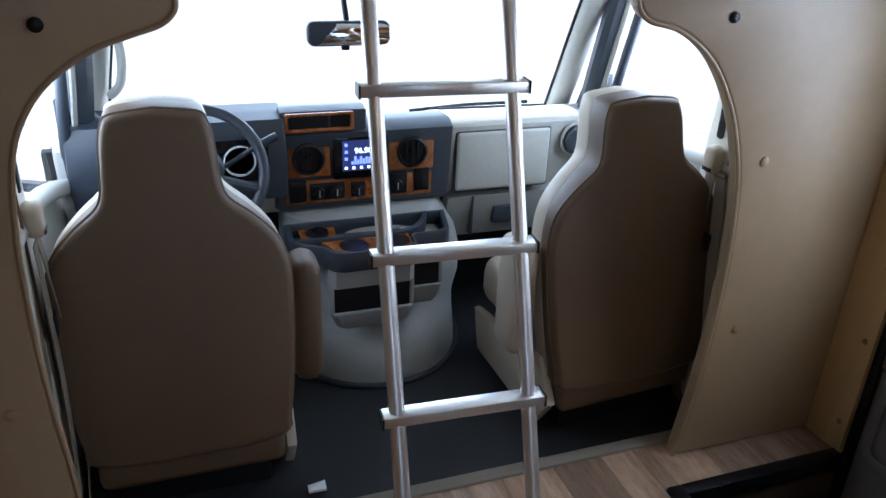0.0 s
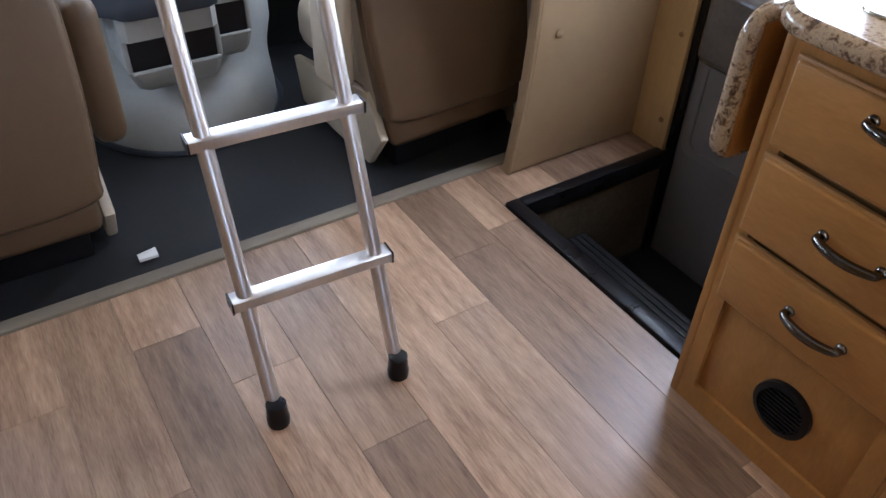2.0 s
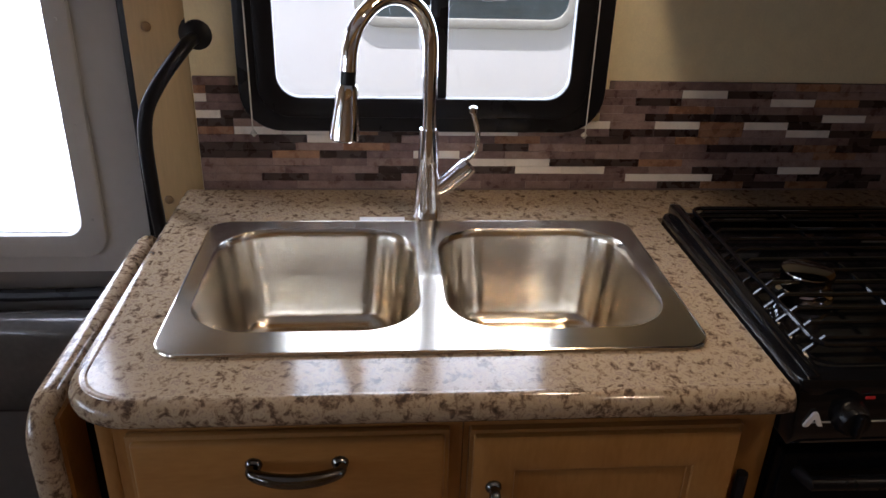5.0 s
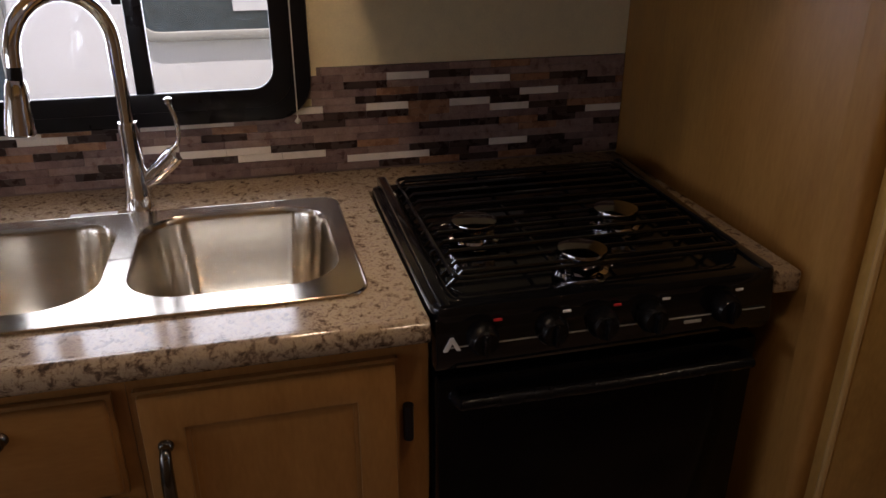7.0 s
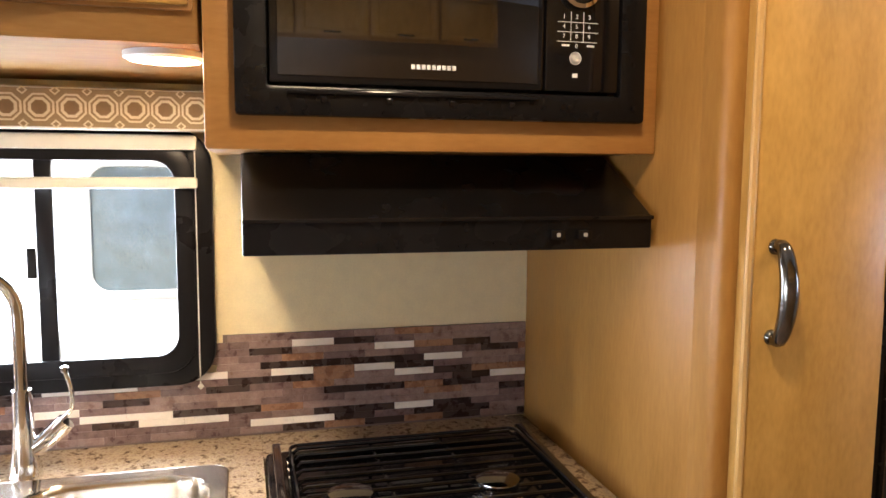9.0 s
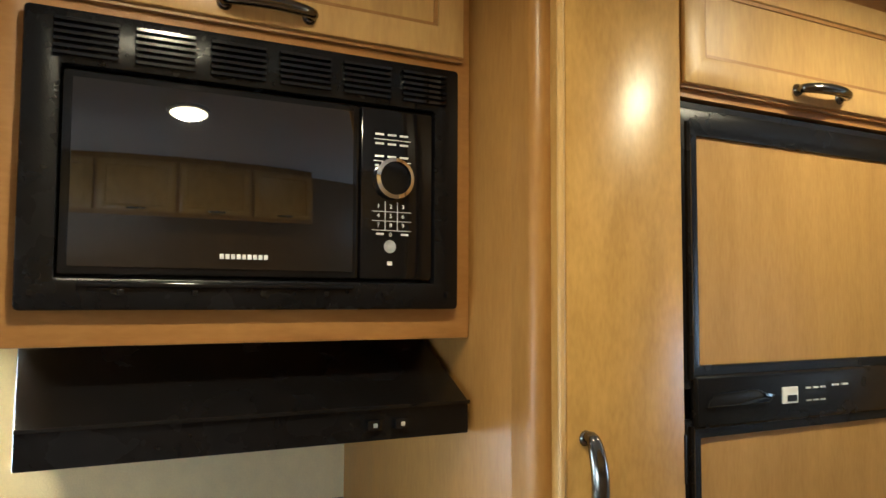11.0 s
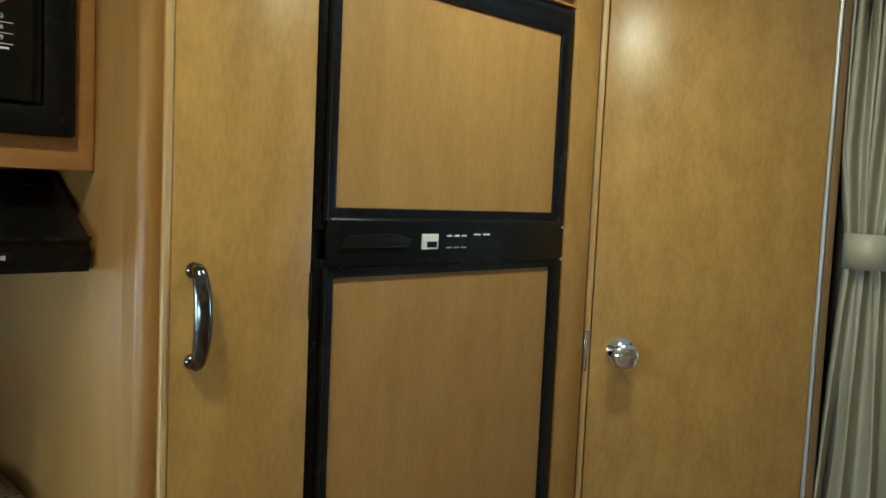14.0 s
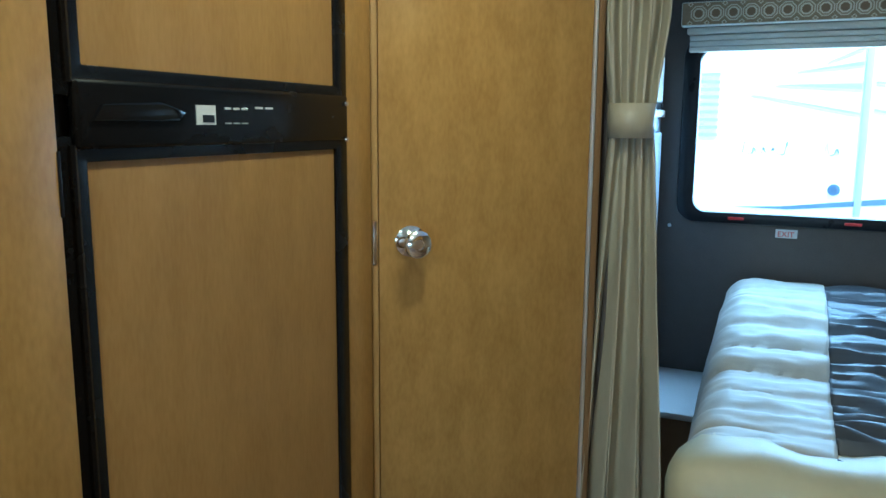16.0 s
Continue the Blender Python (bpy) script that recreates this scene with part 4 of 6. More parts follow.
# ---- kitchen base unit ----
def bow_handle(parent, c, axis, half, out, m=None, rad=0.0068):
    """A bowed pull: c its middle on the face, axis 'y' or 'z' its run, out the direction away from the face."""
    c, out = Vector(c), Vector(out)
    run = Vector((0, 1, 0)) if axis == "y" else Vector((0, 0, 1)) if axis == "z" else Vector(axis)
    pts = [c - run * half, c - run * half + out * 0.016, c - run * half * 0.55 + out * 0.027, c + out * 0.031, c + run * half * 0.55 + out * 0.027, c + run * half + out * 0.016, c + run * half]
    crv = smooth_curve([tuple(p) for p in pts], 5)
    n = len(crv)
    rs = [rad * (0.85 + 0.55 * math.sin(math.pi * k / (n - 1))) for k in range(n)]
    h = part("handle", tube(crv, rs, 10), m or PEWTER, parent, "bowed dark chrome handle")
    for s in (-1, 1):
        q = c + run * half * s
        part("handle_foot", lathe([(0.011, 0.001), (0.010, -0.003), (0.007, -0.006)], tuple(q), "x", 12) if abs(out.x) > 0.9 else box(q.x - 0.008, q.x + 0.008, q.y - 0.008, q.y + 0.008, q.z - 0.01, q.z + 0.01, 0.003), m or PEWTER, h)
    return h


FX = 0.957
base = thing("drawer_cabinet", (1.28, 0.33, 0.0), "maple drawer cabinet with three drawers under the sink counter", "cabinet")
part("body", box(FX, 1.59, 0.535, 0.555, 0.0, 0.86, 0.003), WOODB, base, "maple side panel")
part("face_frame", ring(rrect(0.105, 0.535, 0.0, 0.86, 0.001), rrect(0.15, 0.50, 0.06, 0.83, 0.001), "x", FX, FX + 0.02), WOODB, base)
# dark board puts the shade behind the drawers into its colour
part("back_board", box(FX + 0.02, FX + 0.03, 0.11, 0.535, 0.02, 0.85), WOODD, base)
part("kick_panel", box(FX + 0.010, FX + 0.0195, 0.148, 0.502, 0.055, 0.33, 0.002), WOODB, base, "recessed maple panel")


def drawer(parent, y0, y1, z0, z1):
    d = part("drawer_front", box(FX - 0.02, FX - 0.001, y0, y1, z0, z1, 0.006, 3), WOODH, parent)
    part("drawer_edge", box(FX - 0.012, FX - 0.0005, y0 - 0.006, y1 + 0.006, z0 - 0.006, z1 + 0.006, 0.003), WOODE, d, "routed edge, darkened as a shadow line")
    bow_handle(d, (FX - 0.021, (y0 + y1) / 2 - 0.008, (z0 + z1) / 2 + (0.042 if z0 > 0.6 else 0.008)), "y", 0.053, (-1, 0, 0))


for z0, z1 in ((0.675, 0.828), (0.495, 0.65), (0.33, 0.472)):
    drawer(base, 0.128, 0.512, z0, z1)
part("vent_disc", lathe([(0.062, 0.0), (0.062, -0.012), (0.05, -0.016), (0.048, -0.010), (0.001, -0.010)], (FX + 0.010, 0.312, 0.175), "x", 30), BLACK, base, "round black floor vent cover")
for k in range(-4, 5):
    w = math.sqrt(0.046 ** 2 - (k * 0.010) ** 2)
    part("vent_slat", box(FX - 0.005, FX + 0.001, 0.312 - w, 0.312 + w, 0.173 + k * 0.010, 0.177 + k * 0.010), BLACK, base)

sinkcab = thing("sink_cabinet", (1.28, -0.1, 0.0), "maple sink base cabinet with a panelled door", "cabinet")
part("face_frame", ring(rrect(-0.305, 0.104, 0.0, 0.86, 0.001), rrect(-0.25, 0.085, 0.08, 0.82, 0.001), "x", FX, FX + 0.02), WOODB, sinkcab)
# dark board, coloured for the shade behind the sink door
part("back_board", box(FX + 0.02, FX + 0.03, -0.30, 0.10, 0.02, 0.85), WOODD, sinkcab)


def panel_door(parent, axis_y, z0, z1, x=FX, wood=None, rail_w=0.055, level=False):
    y0, y1 = axis_y
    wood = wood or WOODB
    d = part("door", ring(rrect(y0, y1, z0, z1, 0.002, 1), rrect(y0 + rail_w, y1 - rail_w, z0 + rail_w, z1 - rail_w, 0.001, 1), "x", x - 0.02, x - 0.001, 0.003), wood, parent)
    part("panel", box(x - 0.012, x - 0.003, y0 + rail_w - 0.002, y1 - rail_w + 0.002, z0 + rail_w - 0.002, z1 - rail_w + 0.002), wood, d)
    part("inner_bead", ring(rrect(y0 + rail_w, y1 - rail_w, z0 + rail_w, z1 - rail_w, 0.001, 1), rrect(y0 + rail_w + 0.006, y1 - rail_w - 0.006, z0 + rail_w + 0.006, z1 - rail_w - 0.006, 0.001, 1), "x", x - 0.015, x - 0.011), WOODE, d, "inner bead, darkened as a shadow line")
    part("door_edge", ring(rrect(y0 - 0.005, y1 + 0.005, z0 - 0.005, z1 + 0.005, 0.002, 1), rrect(y0 + 0.002, y1 - 0.002, z0 + 0.002, z1 - 0.002, 0.001, 1), "x", x - 0.011, x - 0.0005), WOODE, d, "routed edge, darkened as a shadow line")
    return d


sd = panel_door(sinkcab, (-0.253, 0.092), 0.10, 0.826)
bow_handle(sd, (FX - 0.021, 0.064, 0.69), "z", 0.056, (-1, 0, 0))
for z in (0.72, 0.20):
    part("hinge", tube([(FX - 0.012, -0.272, z - 0.03), (FX - 0.012, -0.272, z + 0.03)], 0.008, 8), BLACK, sd, "black hinge")

flap = thing("counter_flap", (1.0, 0.59, 0.6), "folded-down laminate counter extension", "counter flap")
fl = prism(rrect(0.945, 1.50, 0.57, 0.868, 0.06), "y", 0.604, 0.638, 0.013, 3)
part("leaf", fl, GRANE, flap)
part("underside", box(0.968, 1.47, 0.5985, 0.6042, 0.592, 0.846), WOODH, flap, "plain wooden underside")
part("bracket", box(1.03, 1.05, 0.5555, 0.598, 0.62, 0.83, 0.003), BLACK, flap, "black fold bracket")

# ---- counter with openings ----
ctr = thing("worktop", (1.27, 0.13, 0.86), "speckled granite-look laminate counter with a rolled front edge", "countertop")
so = rrect(1.03, 1.418, -0.218, 0.484, 0.04)


def counter_outline():
    r = 0.065
    pts = [(1.598, -0.300), (1.598, 0.572)]
    for k in range(9):
        t = radians(90 + 90 * k / 8)
        pts.append((0.93 + r + r * math.cos(t), 0.572 - r + r * math.sin(t)))
    pts += [(0.93, -0.300)]
    return pts


cb = bmesh.new()
co = counter_outline()


def resample(poly, n, start):
    P = [Vector(p) for p in poly]
    seg = [(P[i], P[(i + 1) % len(P)]) for i in range(len(P))]
    L = [(b - a).length for a, b in seg]
    tot = sum(L)
    out = []
    for k in range(n):
        d = (start + k / n) % 1 * tot
        for (a, b), l in zip(seg, L):
            if d <= l:
                out.append(tuple(a + (b - a) * (d / l)))
                break
            d -= l
    return out


def flat_with_hole(outer, inner, z0, z1):
    bm = bmesh.new()
    geo = []
    for loop in (outer, inner):
        vs = [bm.verts.new((x, y, z1)) for x, y in loop]
        geo += [bm.edges.new((vs[i], vs[(i + 1) % len(vs)])) for i in range(len(vs))]
    bmesh.ops.triangle_fill(bm, edges=geo, use_beauty=True, use_dissolve=False)
    ext = bmesh.ops.extrude_face_region(bm, geom=list(bm.faces))
    for v in ext["geom"]:
        if isinstance(v, bmesh.types.BMVert):
            v.co.z = z0
    bmesh.ops.recalc_face_normals(bm, faces=bm.faces)
    return bm


part("slab", flat_with_hole(co, so, 0.862, 0.8985), GRAN, ctr)
edge_line = [(x, y, 0.879) for x, y in co[1:]]
part("rolled_edge", tube([(0.934, -0.300, 0.8795)] + [(x + 0.004 if y < 0.55 else x + 0.003, y - (0.004 if y > 0.5 else 0), 0.8795) for x, y in reversed(co[2:-1])] + [(1.597, 0.568, 0.8795)], 0.0195, 14), GRANE, ctr, "rounded laminate front edge")
part("side_strip", box(0.935, 1.598, -0.897, -0.850, 0.862, 0.8985, 0.006), GRAN, ctr)
part("back_strip", box(1.455, 1.598, -0.8495, -0.3005, 0.862, 0.8985), GRAN, ctr)

# ---- sink ----
snk = thing("double_sink", (1.23, 0.13, 0.70), "stainless steel double-bowl sink set in the counter", "sink")
B1, B2 = rrect(1.068, 1.398, 0.150, 0.474, 0.085, 8), rrect(1.068, 1.398, -0.205, 0.115, 0.085, 8)
deck = bmesh.new()
geo = []
for loop in (rrect(1.018, 1.432, -0.232, 0.497, 0.035, 8), B1, B2):
    vs = [deck.verts.new((x, y, 0.9035)) for x, y in loop]
    geo += [deck.edges.new((vs[i], vs[(i + 1) % len(vs)])) for i in range(len(vs))]
bmesh.ops.triangle_fill(deck, edges=geo, use_beauty=True, use_dissolve=False)
bmesh.ops.recalc_face_normals(deck, faces=deck.faces)
if sum(f.normal.z for f in deck.faces) < 0:
    bmesh.ops.reverse_faces(deck, faces=deck.faces)
part("deck", deck, STEEL, snk)
part("rim", tube([(x, y, 0.9005) for x, y in rrect(1.018, 1.432, -0.232, 0.497, 0.035, 8)], 0.0034, 8, True), STEEL, snk, "raised steel rim")


def bowl(cx0, cx1, cy0, cy1):
    bm = bmesh.new()
    rows = []
    for inset, z, r in ((0.0, 0.9035, 0.085), (0.003, 0.900, 0.083), (0.006, 0.89, 0.08), (0.018, 0.78, 0.075), (0.022, 0.755, 0.072), (0.032, 0.738, 0.062), (0.05, 0.731, 0.05), (0.12, 0.728, 0.03)):
        rows.append([bm.verts.new((x, y, z)) for x, y in rrect(cx0 + inset, cx1 - inset, cy0 + inset, cy1 - inset, r, 8)])
    n = len(rows[0])
    for A, B in zip(rows, rows[1:]):
        for i in range(n):
            bm.faces.new((A[i], A[(i + 1) % n], B[(i + 1) % n], B[i]))
    bm.faces.new(rows[-1])
    return bm


for y0, y1 in ((0.150, 0.474), (-0.205, 0.115)):
    b = part("bowl", bowl(1.068, 1.398, y0, y1), STEEL, snk)
    part("drain", lathe([(0.042, 0.0), (0.042, 0.003), (0.034, 0.003), (0.030, -0.001), (0.001, -0.001)], (1.24, (y0 + y1) / 2, 0.7285), "z", 24), CHROME, b, "chrome drain ring")
stk = whole("paper_sticker", box(1.442, 1.458, 0.165, 0.245, 0.899, 0.9003), WHITE, "white paper sticker on the counter behind the sink", "sticker")

# ---- faucet ----
fau = thing("faucet", (1.458, 0.128, 0.90), "chrome gooseneck faucet with pull-down spray head", "faucet")
FB = Vector((1.462, 0.124, 0.8985))
part("base", lathe([(0.029, 0.0), (0.029, 0.006), (0.024, 0.03), (0.0185, 0.09), (0.0165, 0.16), (0.0162, 0.165)], tuple(FB), "z", 24), CHROME, fau)
sp = Vector((-0.125, 0.135, 0)).normalized()
R = 0.088
neck = [FB + Vector((0, 0, 0.165)), FB + Vector((0, 0, 0.22)), FB + Vector((0, 0, 0.27))]
cN = FB + Vector((0, 0, 0.302)) + sp * R
neck += [cN - sp * R * math.cos(radians(a)) + Vector((0, 0, R * math.sin(radians(a)))) for a in range(0, 181, 12)]
last = neck[-1]
neck += [last + sp * 0.001 + Vector((0, 0, -0.012))]
part("neck", tube([tuple(p) for p in neck], 0.0125, 14), CHROME, fau, "curved chrome neck")
h0 = neck[-1]
hd = (sp * 0.12 + Vector((0, 0, -1))).normalized()
part("spray_collar", tube([tuple(h0), tuple(h0 + hd * 0.02)], 0.0115, 14), BLACK, fau, "black collar ring")
part("spray_head", tube([tuple(h0 + hd * q) for q in (0.02, 0.028, 0.05, 0.085, 0.103, 0.106)], [0.0135, 0.0165, 0.0185, 0.0225, 0.0235, 0.020], 18), CHROME, fau, "chrome spray head")
e0 = FB + Vector((0, 0, 0.045))
part("lever_body", tube([tuple(e0), tuple(e0 + Vector((0.0, -0.03, 0.018))), tuple(e0 + Vector((0.0, -0.062, 0.046))), tuple(e0 + Vector((0.0, -0.072, 0.056)))], [0.014, 0.017, 0.0185, 0.017], 16), CHROME, fau)
l0 = e0 + Vector((0.0, -0.066, 0.062))
part("lever", tube(smooth_curve([tuple(l0), tuple(l0 + Vector((-0.004, -0.016, 0.02))), tuple(l0 + Vector((-0.008, -0.018, 0.055))), tuple(l0 + Vector((-0.008, -0.008, 0.09)))], 4), 0.0045, 10), CHROME, fau, "slim chrome lever")
part("lever_tip", lathe([(0.003, -0.006), (0.0075, -0.003), (0.0075, 0.006), (0.003, 0.009)], tuple(l0 + Vector((-0.008, -0.008, 0.092))), "z", 12), CHROME, fau)

# ---- kitchen window ----
kw = thing("window_1", (1.60, 0.12, 1.05), "black-framed sliding kitchen window with rounded corners", "window", "", "structure")
part("window_frame", ring(rrect(-0.212, 0.462, 1.022, 1.545, 0.075, 8), rrect(-0.146, 0.398, 1.082, 1.485, 0.045, 8), "x", 1.572, 1.612, 0.006), BLACK, kw, "black aluminium frame")
part("inner_lip", ring(rrect(-0.175, 0.427, 1.052, 1.515, 0.06, 8), rrect(-0.140, 0.392, 1.088, 1.479, 0.042, 8), "x", 1.565, 1.575, 0.002), BLACK, kw)
part("slider_rail", box(1.585, 1.605, 0.085, 0.118, 1.075, 1.49, 0.003), BLACK, kw, "black centre rail")
part("track", box(1.574, 1.582, -0.14, 0.39, 1.060, 1.070, 0.002), BLACK, kw)
for y0, y1 in ((-0.15, 0.09), (0.11, 0.40)):
    g = part("pane", box(1.612, 1.616, y0, y1, 1.075, 1.49), GLASS, kw, "clear glass pane")
    g.visible_shadow = False
part("latch", box(1.578, 1.586, 0.118, 0.135, 1.25, 1.31, 0.003), BLACK, kw)

shade = thing("roller_shade", (1.57, 0.12, 1.44), "raised off-white pleated window shade with pull cords", "window shade")
part("bottom_bar", box(1.545, 1.568, -0.185, 0.445, 1.425, 1.447, 0.005), OFFW, shade)
part("pleats", box(1.55, 1.566, -0.185, 0.445, 1.50, 1.53, 0.004), OFFW, shade)
for y in (-0.18, 0.44):
    part("cord", tube([(1.567, y, 1.53), (1.567, y, 1.02)], 0.0013, 6), OFFW, shade, "thin white cord")
    part("bead", lathe([(0.002, -0.006), (0.0065, 0), (0.002, 0.006)], (1.575, y, 1.018), "z", 12), OFFW, shade, "clear cord bead")


def valance(name, u0, u1, z0, z1, depth_at, axis, label):
    """A box valance printed with octagons; axis: the one that it faces along."""
    c = ((u0 + u1) / 2)
    at = (depth_at, c, z0) if axis == "x" else (c, depth_at, z0)
    t = thing(name, at, label, "valance")
    s = 1 if axis == "x" else -1
    if axis == "x":
        part("board", box(depth_at, depth_at + 0.05, u0, u1, z0, z1, 0.006), OFFW, t)
    else:
        part("board", box(u0, u1, depth_at - 0.05, depth_at, z0, z1, 0.006), OFFW, t)
    pitch = (z1 - z0) * 0.70
    zc = (z0 + z1) / 2
    n = int((u1 - u0) / pitch)
    fr, back = depth_at - s * 0.0022, depth_at + s * 0.001
    m = 0.004
    part("cloth", prism([(u0 + m, z0 + m), (u1 - m, z0 + m), (u1 - m, z1 - m), (u0 + m, z1 - m)], axis, depth_at - s * 0.0012, back), TAUPEF, t, "taupe cloth face")

    def octagon(uc, r):
        return [(uc + pitch * r * math.cos(radians(22.5 + 45 * q)) * 1.02, zc + pitch * r * math.sin(radians(22.5 + 45 * q))) for q in range(8)]

    def diamond(uc, z, d):
        return [(uc - d, z), (uc, z + d * 0.9), (uc + d, z), (uc, z - d * 0.9)]

    for k in range(n):
        uc = u0 + pitch * (k + 0.5)
        part("print_octagon", prism(octagon(uc, 0.23), axis, fr, back), BROWNF, t, "brown printed octagon")
        cream = [ring(octagon(uc, 0.355), octagon(uc, 0.26), axis, fr, back), ring(octagon(uc, 0.50), octagon(uc, 0.43), axis, fr, back)]
        ue = uc + pitch / 2
        for zz in (z0 + 0.16 * pitch, z1 - 0.16 * pitch):
            if ue + pitch * 0.2 < u1:
                cream.append(ring(diamond(ue, zz, pitch * 0.17), diamond(ue, zz, pitch * 0.10), axis, fr - s * 0.0003, back))
        part("printed_outline", join(*cream), CREAMP, t, "cream printed outlines")
    return t


valance("valance", -0.215, 0.55, 1.535, 1.612, 1.50, "x", "cream window valance with a brown octagon print")

# ---- over-sink cabinet with light ----
oc = thing("overhead_cabinet", (1.35, 0.17, 1.63), "maple overhead cabinet above the kitchen window", "cabinet", "overhead cabinets")
part("body", box(1.065, 1.598, -0.217, 0.55, 1.632, 2.14, 0.003), WOODU, oc)
for y0, y1 in ((-0.205, 0.165), (0.175, 0.545)):
    d = panel_door(oc, (y0, y1), 1.68, 2.10, 1.065, WOOD)
    bow_handle(d, (1.044, (y0 + y1) / 2, 1.70), "y", 0.05, (-1, 0, 0))
pk = thing("puck_light", (1.16, -0.165, 1.62), "round warm under-cabinet light, switched on", "ceiling light")
part("ring", lathe([(0.058, 0.0), (0.058, -0.008), (0.050, -0.012), (0.048, 0.0)], (1.16, -0.165, 1.632), "z", 28), WHITE, pk)
part("diffuser", lathe([(0.049, -0.001), (0.046, -0.010), (0.030, -0.014), (0.001, -0.015)], (1.16, -0.165, 1.632), "z", 28), LAMPM, pk, "glowing diffuser")
for x_, y in ((0.40, -0.51), (0.42, -1.50)):
    cl = thing("ceiling_lamp", (x_, y, 2.12), "round warm ceiling light, switched on", "ceiling light", "ceiling lights")
    part("ring", lathe([(0.085, 0.0), (0.085, -0.012), (0.072, -0.016), (0.070, 0.0)], (x_, y, TOP), "z", 32), WHITE, cl)
    part("diffuser", lathe([(0.071, -0.001), (0.066, -0.014), (0.04, -0.02), (0.001, -0.021)], (x_, y, TOP), "z", 32), LAMPM, cl, "glowing diffuser")

oc2 = thing("overhead_cabinet", (-0.65, -0.6, 1.55), "maple overhead cabinets on the opposite wall", "cabinet", "overhead cabinets")
part("body", box(-0.798, -0.50, -1.60, 0.60, 1.56, 2.14, 0.003), WOODP, oc2)
for k in range(4):
    ya = -1.58 + k * 0.545
    dr_ = part("door", ring(rrect(ya, ya + 0.52, 1.60, 2.08, 0.002, 1), rrect(ya + 0.06, ya + 0.46, 1.66, 2.02, 0.001, 1), "x", -0.499, -0.48, 0.003), WOOD, oc2)
    part("panel", box(-0.499, -0.49, ya + 0.058, ya + 0.462, 1.658, 2.022), WOOD, dr_)
    bow_handle(dr_, (-0.479, ya + 0.26, 1.63), "y", 0.055, (1, 0, 0), CHROME)

# ---- microwave cabinet, microwave and hood ----
mc = thing("microwave_cabinet", (1.3, -0.56, 1.49), "maple wall cabinet framing the built-in microwave", "cabinet", "overhead cabinets")
part("frame", ring(rrect(-0.897, -0.222, 1.492, 2.142, 0.004, 2), rrect(-0.858, -0.268, 1.545, 1.905, 0.003, 2), "x", 1.045, 1.598, 0.003), WOODH, mc)
md = panel_door(mc, (-0.875, -0.245), 1.935, 2.12, 1.045, WOODL, 0.045)
bow_handle(md, (1.024, -0.56, 1.955), "y", 0.06, (-1, 0, 0), PEWTER)

mw = thing("microwave", (1.1, -0.56, 1.545), "black built-in microwave with vented trim kit", "microwave")
part("trim_frame", ring(rrect(-0.864, -0.262, 1.538, 1.912, 0.006, 2), rrect(-0.822, -0.305, 1.578, 1.842, 0.004, 2), "x", 1.022, 1.046, 0.004), MATTB, mw, "black trim frame")
part("casing", box(1.06, 1.45, -0.82, -0.305, 1.58, 1.84), BLACK, mw)
part("door", box(1.026, 1.06, -0.700, -0.307, 1.582, 1.838, 0.004), GLOSSB, mw)
part("door_glass", box(1.0235, 1.027, -0.690, -0.318, 1.592, 1.828, 0.001), BGLASS, mw, "dark reflecting door glass")
part("control_panel", box(1.025, 1.06, -0.820, -0.702, 1.582, 1.838, 0.004), GLOSSB, mw)
for k in range(6):
    y0 = -0.845 + k * 0.094
    for j in range(6):
        part("louvre", box(1.015, 1.024, y0 + 0.006, y0 + 0.080, 1.852 + j * 0.0085, 1.856 + j * 0.0085), GLOSSB, mw)
part("dial_ring", lathe([(0.0305, 0.0), (0.0305, -0.012), (0.025, -0.014), (0.024, 0.0)], (1.024, -0.765, 1.732), "x", 32), CHROME, mw, "chrome dial ring")
part("dial", lathe([(0.024, 0.0), (0.024, -0.010), (0.001, -0.011)], (1.024, -0.765, 1.732), "x", 28), GLOSSB, mw)
for r_ in range(4):
    for c_ in range(3):
        if r_ < 3:
            strip_text(mw, str(r_ * 3 + c_ + 1), (1.0243, -0.741 - c_ * 0.020, 1.688 - r_ * 0.014), 0.0085, PRINT)
        elif c_ == 1:
            strip_text(mw, "0", (1.0243, -0.761, 1.646), 0.0085, PRINT)
        else:
            part("print_bar", box(1.0242, 1.025, -0.752 - c_ * 0.020, -0.740 - c_ * 0.020, 1.648, 1.651), PRINT, mw)
for j in range(2):
    for r_ in range(2):
        for c_ in range(3):
            part("print_bar", box(1.0242, 1.025, -0.751 - c_ * 0.020, -0.737 - c_ * 0.020, 1.797 - j * 0.033 - r_ * 0.014, 1.800 - j * 0.033 - r_ * 0.014), PRINT, mw)
    part("print_line", box(1.0242, 1.025, -0.795, -0.735, 1.7905 - j * 0.033, 1.7917 - j * 0.033), PRINT, mw)
for k in range(3):
    part("print_line", box(1.0242, 1.025, -0.797, -0.733, 1.6825 - k * 0.014, 1.6833 - k * 0.014), PRINT, mw)
for k in range(2):
    part("print_line", box(1.0242, 1.025, -0.7545 - k * 0.020, -0.7537 - k * 0.020, 1.655, 1.698), PRINT, mw)
part("start_ring", lathe([(0.0095, 0.0), (0.0095, -0.001), (0.0082, -0.001), (0.0082, 0.0)], (1.0245, -0.762, 1.631), "x", 20), PRINT, mw)
part("print_bar", box(1.0242, 1.025, -0.767, -0.757, 1.626, 1.636), PRINT, mw)
part("print_bar", box(1.0242, 1.025, -0.766, -0.758, 1.603, 1.609), PRINT, mw)
